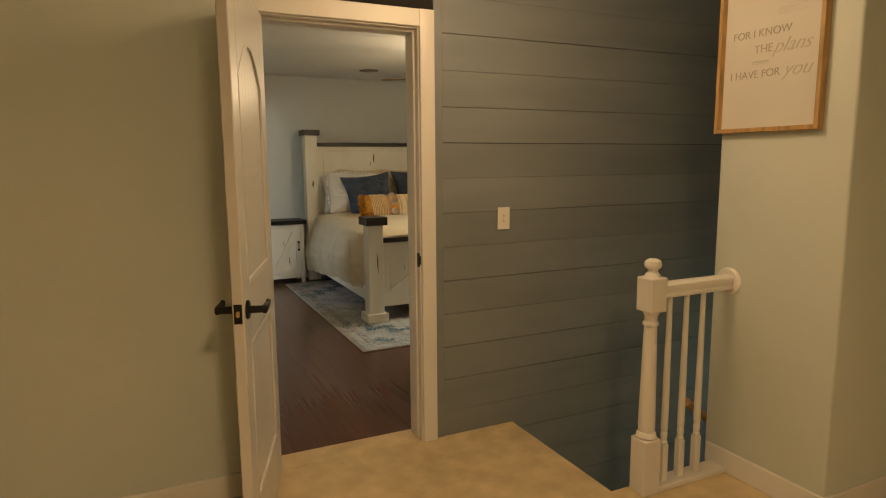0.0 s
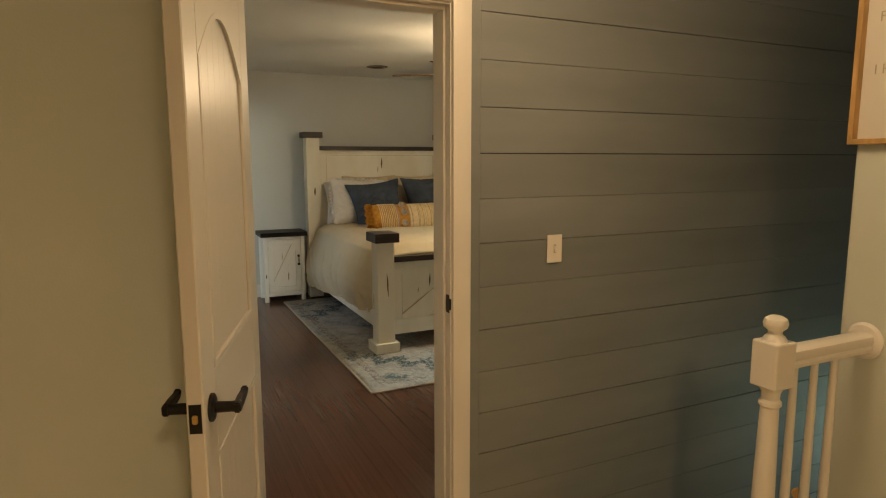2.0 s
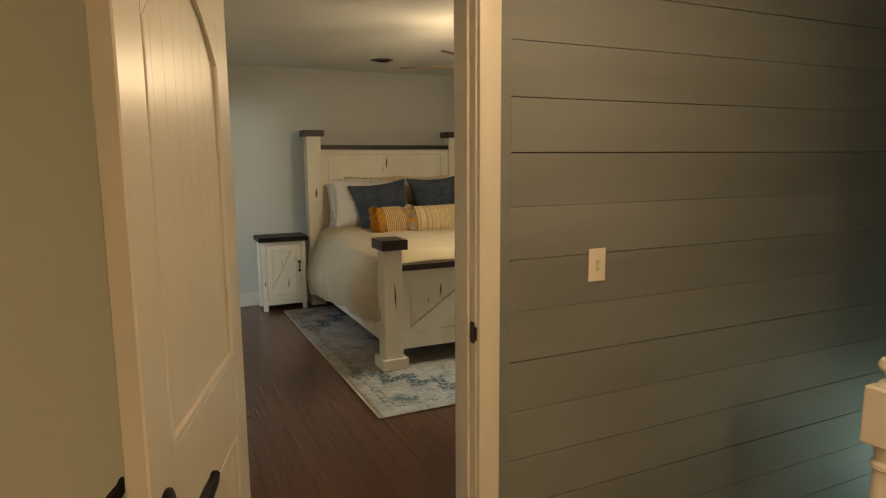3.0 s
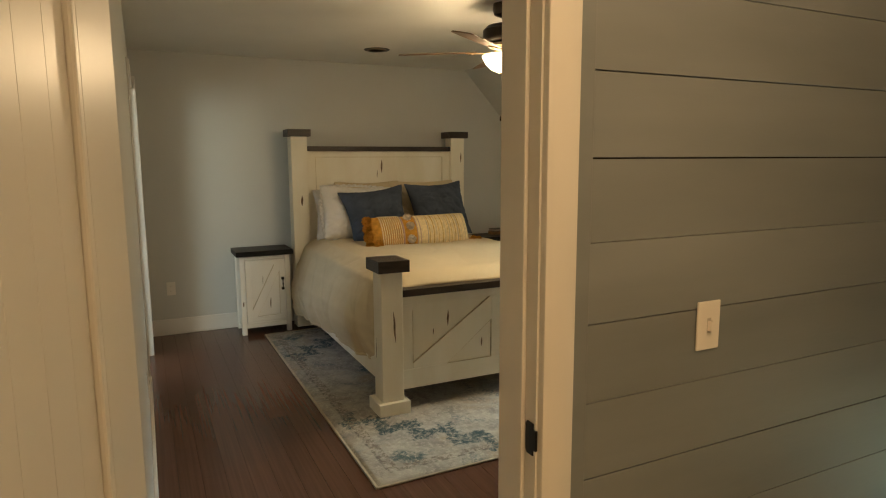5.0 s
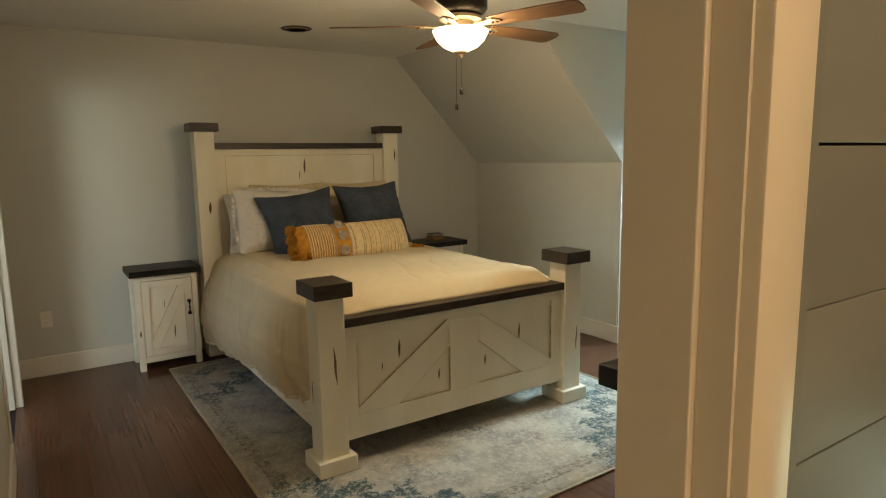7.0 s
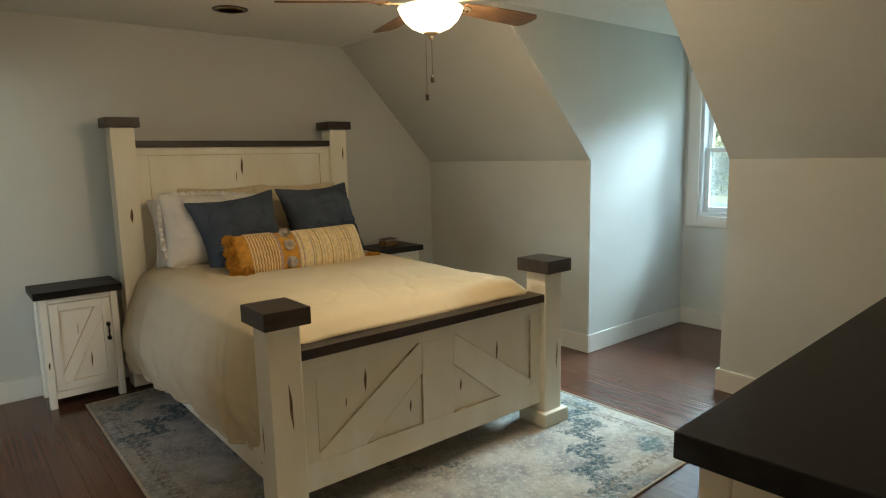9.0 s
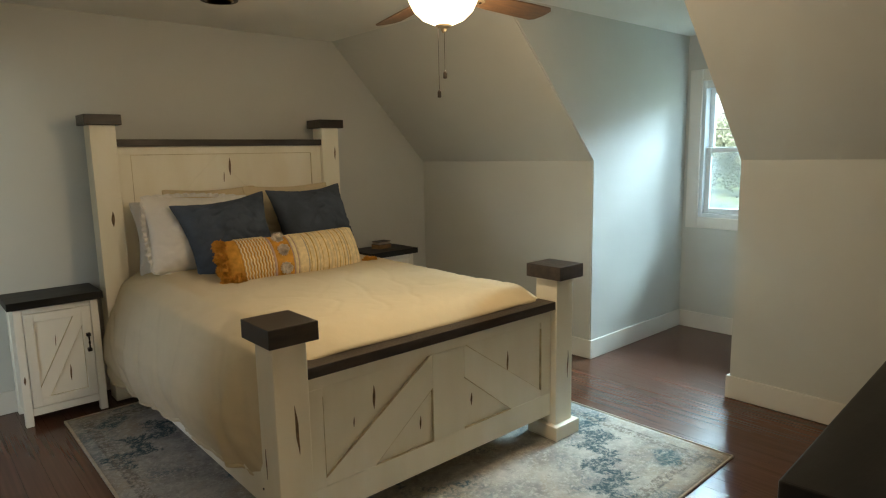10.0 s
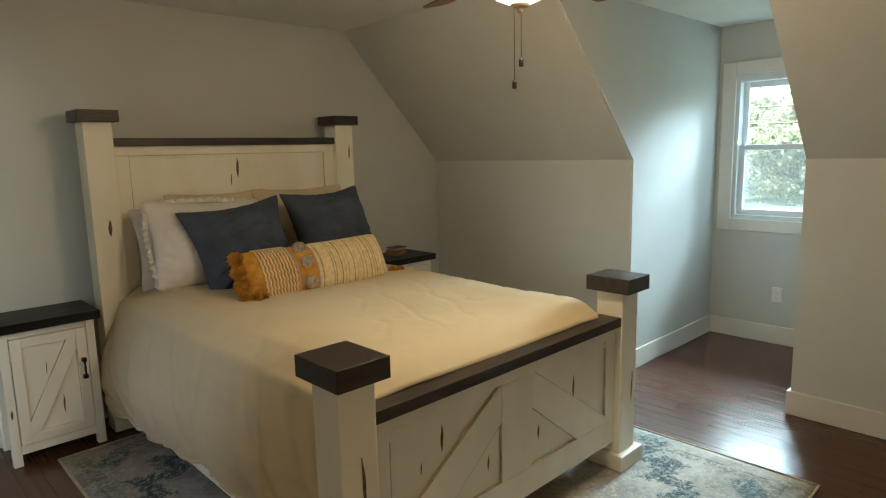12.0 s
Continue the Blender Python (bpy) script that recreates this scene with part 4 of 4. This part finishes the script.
def bolster():
    L, R = 0.88, 0.148
    m = pose(1.400, 3.79, CT + 0.102, 0, 0, 0.5) @ Matrix.Rotation(radians(90), 4, "Y") @ Matrix.Rotation(radians(-27), 4, "Z")

    def squash(v):
        a = min(1.0, abs(2 * v.z / L))
        thick = 0.17 + 0.51 * (1 - a ** 3.2) ** 0.6
        return Vector((v.x * (1 - 0.05 * (1 - a * a)), v.y * thick, v.z))

    b = thing("bolster_pillow", "long mustard and cream woven bolster pillow with tassels", "pillow", m)

    def rad(x):
        e = min(x, L - x) / 0.04
        return R * (0.95 + 0.05 * min(1, max(0, e)) ** 0.5) * (1 + 0.012 * math.sin(x * 9))

    def band(x0, x1, material, relief=0.0, label=""):
        bm = bmesh.new()
        n = max(2, int((x1 - x0) / 0.006))
        prof = [(rad(x0 + (x1 - x0) * k / n) * (1 + relief * (k % 2)), x0 + (x1 - x0) * k / n - L / 2) for k in range(n + 1)]
        add_lathe(bm, prof, 36)
        for v in bm.verts:
            v.co = squash(v.co)
        part("woven_band", bm, material, b, label, "all")

    edges = [(0.0, 0.07, MUST, 0.0), (0.07, 0.25, MUST, 0.0), (0.25, 0.266, PINKY, 0.02), (0.266, 0.375, MUST, 0.0), (0.375, 0.384, PINKY, 0.03),
             (0.384, 0.402, YARN, 0.03), (0.402, 0.412, PINKY, 0.03), (0.412, 0.470, YARN, 0.05), (0.470, 0.478, GREYY, 0.03), (0.478, 0.755, YARN, 0.05),
             (0.755, 0.763, GREYY, 0.03), (0.763, 0.878, YARN, 0.05)]
    for x0, x1, material, relief in edges:
        band(x0, x1, material, relief)
    # looped cream rows on the mustard end
    for k in range(10):
        x = 0.082 + k * 0.0178 - L / 2
        bm = bmesh.new()
        def loop(u, v, x=x, k=k):
            a, c = 2 * math.pi * u, 2 * math.pi * v
            rr = rad(x + L / 2) + 0.0025 + 0.0045 * math.cos(c)
            xx = x + 0.0045 * math.sin(c) + 0.0022 * math.sin(a * 24)
            return squash(Vector((rr * math.cos(a), rr * math.sin(a), xx)))
        add_grid(bm, loop, 208, 5, True)
        part("woven_cord", bm, YARN, b, "", "all")
    # cream stripes over the pale end
    for k in range(18):
        x = 0.49 + k * 0.0205 - L / 2
        bm = bmesh.new()
        r = rad(x + L / 2)
        add_lathe(bm, [(r + 0.001, x - 0.0045), (r + 0.0062, x), (r + 0.001, x + 0.0045)], 36)
        for v in bm.verts:
            v.co = squash(v.co)
        part("woven_stripe", bm, STRAW if k % 2 == 0 else QUILT, b, "", "all")
    rnd = random.Random(4)

    def tuft(name, centre, r, material, count, droop=0.0):
        bm = bmesh.new()
        bmesh.ops.create_icosphere(bm, subdivisions=2, radius=r * 0.78, matrix=Matrix.Translation(centre))
        for v in bm.verts:
            v.co = centre + (v.co - centre) * rnd.uniform(0.85, 1.12)
        for _ in range(count):
            d = Vector((rnd.gauss(0, 1), rnd.gauss(0, 1), rnd.gauss(0, 1))).normalized()
            d.x += droop
            e = centre + d * r * rnd.uniform(0.75, 1.1)
            w = d.orthogonal().normalized() * 0.0022
            w2 = d.cross(w).normalized() * 0.0022
            v = [bm.verts.new(centre + w), bm.verts.new(centre - w), bm.verts.new(e - w * 1.3), bm.verts.new(e + w * 1.3), bm.verts.new(e + w2 * 1.5)]
            bm.faces.new(v[:4])
            bm.faces.new((v[0], v[4], v[2]))
        part(name, bm, material, b)

    # pompoms round the mustard band, facing up and towards the foot of the bed
    for ang in (222, 262, 306):
        a = radians(ang)
        tuft("pompom", squash(Vector((1.03 * R * math.cos(a), 1.10 * R * math.sin(a), 0.318 - L / 2))), 0.036, PALEY, 420)
    for h in (-0.115, -0.045, 0.03, 0.10):
        tuft("tassel", Vector((h, -0.022, -L / 2 - 0.030 + 0.010 * abs(h) / 0.1)), 0.042, MUST, 460, 0.1)
    tuft("tassel", Vector((0.105, -0.062, -L / 2 + 0.035)), 0.040, MUST, 460, 0.1)
    tuft("tassel", Vector((0.105, -0.020, L / 2 + 0.045)), 0.040, MUST, 460, 0.1)
    tuft("tassel", Vector((0.100, -0.010, L / 2 + 0.100)), 0.032, MUST, 360, 0.1)
    return b


bolster()


# ---- nightstands ----
def nightstand():
    n = thing("nightstand", "white distressed nightstand with dark top and Z-braced door", "nightstand", group="nightstands")
    W, D, H = 0.43, 0.31, 0.698
    part("top", box(-0.028, W + 0.028, -0.03, D + 0.005, H, H + 0.045, 0.004, 2), BLACKTOP, n, "dark espresso wooden top")
    for x in (0, W - 0.042):
        for y in (0, D - 0.042):
            part("leg", box(x, x + 0.042, y, y + 0.042, 0, H, 0.003), STAND, n)
    part("side_panel", box(0.010, 0.024, 0.0425, D - 0.0425, 0.06, H), STAND, n)
    part("side_panel", box(W - 0.024, W - 0.010, 0.0425, D - 0.0425, 0.06, H), STAND, n)
    part("back_panel", box(0.0425, W - 0.0425, D - 0.02, D - 0.008, 0.06, H), STAND, n)
    part("bottom_rail", box(0.0425, W - 0.0425, 0.004, 0.026, 0.06, 0.105, 0.002), STAND, n)
    part("top_rail", box(0.0425, W - 0.0425, 0.004, 0.026, H - 0.035, H, 0.002), STAND, n)
    part("shelf", box(0.0245, W - 0.0245, 0.03, D - 0.021, 0.08, 0.095), STAND, n)
    x0, x1, z0, z1 = 0.046, W - 0.046, 0.109, H - 0.039
    d = part("door", box(x0, x1, 0.017, 0.025, z0, z1), STAND, n)
    y0, y1, f = -0.001, 0.017, 0.048
    part("door_stile", box(x0, x0 + f, y0, y1, z0, z1, 0.0015), STAND, d)
    part("door_stile", box(x1 - f, x1, y0, y1, z0, z1, 0.0015), STAND, d)
    part("door_rail", box(x0 + f, x1 - f, y0, y1, z0, z0 + f, 0.0015), STAND, d)
    part("door_rail", box(x0 + f, x1 - f, y0, y1, z1 - f, z1, 0.0015), STAND, d)
    a, b, c, e = x0 + f, x1 - f, z0 + f, z1 - f
    part("diagonal_brace", prism([(a, c), (a + 0.042, c), (b, e - 0.06), (b, e), (b - 0.042, e), (a, c + 0.06)], "y", y0 + 0.003, y1, 0.001), STAND, d)
    for p in (((a + 0.042, c), (b, e - 0.06)), ((b - 0.042, e), (a, c + 0.06))):
        (ax, az), (bx, bz) = p
        l = math.hypot(bx - ax, bz - az)
        nx, nz = -(bz - az) / l * 0.0016, (bx - ax) / l * 0.0016
        part("glaze_line", prism([(ax + nx, az + nz), (bx + nx, bz + nz), (bx - nx, bz - nz), (ax - nx, az - nz)], "y", y0 + 0.0065, y1 + 0.0005), GLAZE, d)
    for ax, bx, az, bz in ((a, a + 0.002, c, e), (b - 0.002, b, c, e), (a, b, e - 0.002, e), (a, b, c, c + 0.002)):
        part("glaze_line", box(ax, bx, y1 - 0.0014, y1 + 0.0005, az, bz), GLAZE, d)
    h = part("handle", lathe([(0.0045, 0.0), (0.0065, 0.014), (0.0045, 0.032), (0.0065, 0.05), (0.0045, 0.068), (0.0065, 0.086), (0.0045, 0.10)], 12, Matrix.Translation((x1 - 0.024, -0.028, 0.392))), BLACK, d, "black bar handle", True)
    for z in (0.386, 0.478):
        part("mount", box(x1 - 0.035, x1 - 0.013, -0.030, y0, z, z + 0.020, 0.003, 2), BLACK, h)
    for z in (0.17, 0.55):
        part("hinge", box(x0 - 0.005, x0 + 0.004, -0.004, 0.003, z, z + 0.045, 0.0015), PLASTIC, d)
    for x, z, l, w in ((a + 0.16, 0.27, 0.10, 0.008), (a + 0.10, 0.48, 0.07, 0.003)):
        worn_mark(x, 0.017, z, l, w, "y", d)
    worn_mark(0.02, 0.0, 0.28, 0.05, 0.010, "y", n)
    return n


ns = nightstand()
ns.matrix_basis = pose(0.018, 4.505, 0)
ns2 = copy_thing(ns, pose(2.40, 4.42, 0.0))

bk = thing("book", "small dark closed book lying on the nightstand", "book", pose(2.565, 4.53, 0.744, 0, 0, 12), group="books")
part("pages", box(0.004, 0.146, 0.004, 0.098, 0.003, 0.030, 0.002), PAGES, bk)
for z in (0.0, 0.030):
    part("cover", box(0, 0.15, 0, 0.102, z, z + 0.003, 0.001), PAGES, bk)
bk2 = thing("book", "black leather-bound book on top of the brown one", "book", pose(2.56, 4.535, 0.778, 0, 0, 4), group="books")
part("pages", box(0.004, 0.126, 0.004, 0.090, 0.003, 0.024, 0.002), INK, bk2)
for z in (0.0, 0.024):
    part("cover", box(0, 0.13, 0, 0.094, z, z + 0.003, 0.001), BLACK, bk2)


# ---- dresser ----
def dresser():
    d = thing("dresser", "white dresser with a dark stained plank top", "dresser", pose(0.610, 0.716, 0, 0, 0, 3))
    x0, x1, y0, y1, H = 0.035, 1.835, -0.50, -0.035, 0.935
    part("top", box(x0 - 0.035, x1 + 0.035, y0 - 0.01, y1 + 0.035, H, H + 0.055, 0.004, 2), BLACKTOP, d, "dark stained wooden top")
    for x in (x0, x1 - 0.06):
        for y in (y0, y1 - 0.06):
            part("leg", box(x, x + 0.06, y, y + 0.06, 0, H, 0.003), CREAM, d)
    for x in (x0 + 0.012, x1 - 0.03):
        s = part("side_panel", box(x, x + 0.018, y0 + 0.0605, y1 - 0.0605, 0.09, H), CREAM, d)
        if x < 0.5:
            part("side_rail", box(x - 0.010, x, y0 + 0.0605, y1 - 0.0605, H - 0.07, H, 0.002), CREAM, s)
            part("side_rail", box(x - 0.010, x, y0 + 0.0605, y1 - 0.0605, 0.09, 0.17, 0.002), CREAM, s)
    part("back_panel", box(x0 + 0.06, x1 - 0.06, y0 + 0.005, y0 + 0.02, 0.09, H), CREAM, d)
    part("carcass", box(x0 + 0.0605, x1 - 0.0605, y0 + 0.03, y1 - 0.02, 0.09, H - 0.01), CREAM, d)
    for r in range(3):
        for c in range(2):
            xa = x0 + 0.07 + c * 0.835
            za = 0.12 + r * 0.265
            w = part("drawer", box(xa, xa + 0.825, y1 - 0.02, y1 - 0.002, za, za + 0.255, 0.002), CREAM, d)
            part("handle", box(xa + 0.355, xa + 0.47, y1 - 0.002, y1 + 0.022, za + 0.12, za + 0.132, 0.003), BLACK, w, "black bar handle")
    return d


dresser()

# ---- rug ----
rug = thing("area_rug", "faded blue, grey and cream vintage-pattern area rug under bed", "rug", pose(0.20, 1.560, 0.0, 0, 0, 0.9))
bm = bmesh.new()
def rugtop(u, v):
    e = min(u, 1 - u, v, 1 - v)
    return Vector((2.37 * u + 0.045 * v * (1 - u), 2.88 * v, 0.009 + 0.0012 * noise.noise(Vector((u * 8, v * 8, 0))) - (0.004 if e < 0.001 else 0)))
add_grid(bm, rugtop, 60, 70)
r = bmesh.ops.extrude_face_region(bm, geom=list(bm.faces))
for v in r["geom"]:
    if isinstance(v, bmesh.types.BMVert):
        v.co.z = 0.001
bmesh.ops.recalc_face_normals(bm, faces=bm.faces)
part("field", bm, RUG, rug, "", "all")
part("binding", prism([(-0.006, 0), (0.006, 0), (0.051, 2.88), (0.039, 2.88)], "z", 0.001, 0.0115), RUGEDGE, rug, "pale woven edge binding")
for x0, x1, y0, y1 in ((2.364, 2.376, 0, 2.88), (0, 2.37, -0.006, 0.006), (0.045, 2.37, 2.874, 2.886)):
    part("binding", box(x0, x1, y0, y1, 0.001, 0.0115, 0.003), RUGEDGE, rug, "pale woven edge binding")


# ---- ceiling fan ----
def fan():
    f = thing("ceiling_fan", "dark bronze five-blade ceiling fan with lit glass bowl", "ceiling fan", pose(*FAN, TOP - 0.012))
    part("canopy", lathe([(0.075, 0.012), (0.078, -0.02), (0.07, -0.05), (0.035, -0.065)], 32), BRONZE, f, "", True)
    part("neck", lathe([(0.02, -0.06), (0.02, -0.11)], 16), BRONZE, f, "", True)
    part("motor", lathe([(0.05, -0.10), (0.11, -0.115), (0.135, -0.14), (0.135, -0.185), (0.12, -0.205), (0.09, -0.215)], 40), BRONZE, f, "", True)
    part("vent_ring", lathe([(0.09, -0.215), (0.105, -0.222), (0.105, -0.236), (0.085, -0.245)], 40), PEWTER, f, "antique pewter ring", True)
    part("switch_housing", lathe([(0.062, -0.245), (0.068, -0.252), (0.068, -0.285), (0.05, -0.29)], 32), PEWTER, f, "antique pewter housing", True)
    bowl = part("bowl", lathe([(0.006, -0.392), (0.04, -0.386), (0.085, -0.366), (0.118, -0.335), (0.136, -0.30), (0.140, -0.288), (0.134, -0.284)], 40), BOWL, f, "glowing frosted glass bowl", True)
    bowl.visible_shadow = False
    part("finial", lathe([(0.004, -0.418), (0.010, -0.410), (0.012, -0.402), (0.030, -0.396), (0.034, -0.388), (0.02, -0.384)], 24), PEWTER, f, "antique pewter finial", True)
    for k in range(5):
        a = radians(2 + 72 * k)
        m = Matrix.Rotation(a, 4, "Z") @ Matrix.Translation((0, 0, -0.262)) @ Matrix.Rotation(radians(-12), 4, "X")
        pts = [(0.175, -0.045), (0.30, -0.060), (0.50, -0.068), (0.62, -0.068), (0.650, -0.045), (0.655, 0.0), (0.645, 0.050), (0.62, 0.066), (0.50, 0.064), (0.30, 0.056), (0.175, 0.042)]
        bl = part("blade", prism(pts, "z", -0.003, 0.003, 0.001), BLADE, f, "walnut brown wooden blade", m=m)
        bm = bmesh.new()
        add_prism(bm, [(0.085, -0.016), (0.15, -0.020), (0.20, -0.034), (0.235, -0.012), (0.235, 0.012), (0.20, 0.034), (0.15, 0.020), (0.085, 0.016)], "z", -0.010, -0.003)
        bmesh.ops.bevel(bm, geom=list(bm.edges), offset=0.002, segments=1, affect="EDGES")
        part("blade_arm", bm, PEWTER, bl, "antique pewter arm")
        for dx in (0.19, 0.215):
            part("screw", lathe([(0.006, -0.014), (0.006, -0.010)], 10, Matrix.Translation((dx, 0, 0))), BRONZE, bl)
    for dx, dy, z0, z1 in ((-0.024, 0.006, -0.40, -0.645), (-0.004, -0.008, -0.40, -0.57)):
        c = part("pull_chain", lathe([(0.0012, z1), (0.0012, z0 + 0.11)], 6, Matrix.Translation((dx, dy, 0))), BRONZE, f)
        part("pull", lathe([(0.003, z1 - 0.028), (0.008, z1 - 0.026), (0.008, z1 - 0.006), (0.005, z1), (0.002, z1 + 0.004)], 12, Matrix.Translation((dx, dy, 0))), BRONZE, c, "dark wooden pull", True)


fan()

v = thing("ceiling_vent", "small round dark louvred vent in the ceiling", "vent", pose(1.15, 4.07, TOP))
part("rim", lathe([(0.085, -0.004), (0.105, -0.003), (0.108, 0.0), (0.085, 0.0)], 36), BRONZE, v, "", True)
for k in range(4):
    r0 = 0.02 + k * 0.02
    part("louvre", lathe([(r0 - 0.006, -0.010), (r0 + 0.009, -0.001), (r0 + 0.006, -0.001), (r0 - 0.009, -0.010)], 28), PEWTER, v, "", True)
part("throat", lathe([(0.084, -0.0006), (0.084, -0.0001)], 28), GROOVE, v)

# ---- outside ----
struct("ground", box(4.8, 400, -300, 300, -3.1, -3.0), GRASS, "grass lawn below the window", "lawn")


def tree(x, y, h, r, seed):
    rnd = random.Random(seed)
    t = thing("tree", "leafy green deciduous tree standing on the lawn", "tree", pose(x, y, -3.0), group="trees outside")
    bm = bmesh.new()
    add_lathe(bm, [(0.28, 0), (0.2, 0.6), (0.15, h * 0.45), (0.05, h * 0.8)], 12)
    for k in range(7):
        a = rnd.uniform(0, 6.28)
        m = Matrix.Translation((0, 0, h * rnd.uniform(0.25, 0.6))) @ Matrix.Rotation(a, 4, "Z") @ Matrix.Rotation(radians(rnd.uniform(35, 65)), 4, "Y")
        add_lathe(bm, [(0.08, 0), (0.05, r * 0.5), (0.015, r)], 7, m)
    part("trunk", bm, BARK, t, "", True)
    verts, faces = [], []
    for c in range(190):
        d = Vector((rnd.gauss(0, 1), rnd.gauss(0, 1), rnd.gauss(0, 0.8))).normalized() * r * rnd.uniform(0.35, 1.0)
        cc = Vector((0, 0, h * 0.62)) + Vector((d.x, d.y, d.z * h * 0.36 / r))
        cr = rnd.uniform(0.45, 0.85)
        for _ in range(170):
            p = cc + Vector((rnd.gauss(0, 1), rnd.gauss(0, 1), rnd.gauss(0, 0.7))) * cr * 0.5
            n = Vector((rnd.gauss(0, 1), rnd.gauss(0, 1), rnd.gauss(0, 1))).normalized()
            u = n.orthogonal().normalized() * rnd.uniform(0.07, 0.14)
            w = n.cross(u)
            i = len(verts)
            verts += [p - u, p - w * 0.6, p + u, p + w * 0.6]
            faces.append((i, i + 1, i + 2, i + 3))
    me = bpy.data.meshes.new("crown")
    me.from_pydata(verts, [], faces)
    me.materials.append(LEAF)
    ob = new("crown", me)
    ob.parent = t


for k, (x, y, h, r) in enumerate(((30, 9, 6.6, 2.8), (36, 14.5, 7.6, 3.4), (34, 20, 7.2, 3.2), (44, 27, 8.2, 3.8), (46, 9, 7.4, 4.0), (50, 18, 7.8, 4.2), (60, 34, 8.5, 4.6), (56, 12, 7.6, 4.4), (58, 25, 8.0, 4.6), (40, 21.5, 7.0, 3.6))):
    tree(x, y, h, r, 20 + k)
pl = thing("power_line", "thin overhead cables between two wooden poles", "power line", pose(14, 5, -3.0))
for dy in (-40, 40):
    part("pole", lathe([(0.14, 0), (0.10, 5.6)], 10, Matrix.Translation((0, dy, 0))), BARK, pl, "", True)
for dz in (5.3, 4.95):
    part("cable", lathe([(0.012, -40), (0.012, 40)], 6, Matrix.Translation((0, 0, dz)) @ Matrix.Rotation(radians(90), 4, "X")), BLACK, pl)

# ---- shiplap boards and floor planks ----
Z0, PITCH = 2.030, 0.1726
gaps = (0.0030, 0.0018, 0.0026, 0.0034, 0.0013, 0.0022, 0.0012)
k = -2
while True:
    zt = Z0 - PITCH * k - gaps[k % 7] / 2
    zb = max(Z0 - PITCH * (k + 1) + gaps[(k + 1) % 7] / 2, -2.8)
    if zt < -2.79:
        break
    zt = min(zt, 2.438)
    if zt - zb > 0.02:
        part("board", box(0.128, 4.25, 0.0, 0.012, zb, zt, 0.0008), SHIP, shiplap)
    k += 1
part("corner_board", box(0.0815, 0.1265, -0.004, 0.012, -0.25, 2.438, 0.0015), SHIP, shiplap)

rnd = random.Random(8)
PW = 0.105
i = 0
x = LEFT
while x < WINX - 0.01:
    xa, xb = x + 0.0006, min(x + PW, WINX) - 0.0006
    lo, hi = (0.120, BACK) if x < KNEE - 0.02 else (DY0, DY1)
    if x < KNEE < xb:
        xb = KNEE - 0.0006
    y = lo - rnd.uniform(0, 1.2)
    while y < hi:
        ln = rnd.uniform(0.9, 1.5)
        a, b = max(y, lo), min(y + ln, hi)
        if b - a > 0.02:
            part("plank", box(xa, xb, a + 0.0003, b - 0.0003, -0.016, 0.0), FLOORW, floor)
        y += ln
    x = KNEE if x < KNEE < x + PW else x + PW
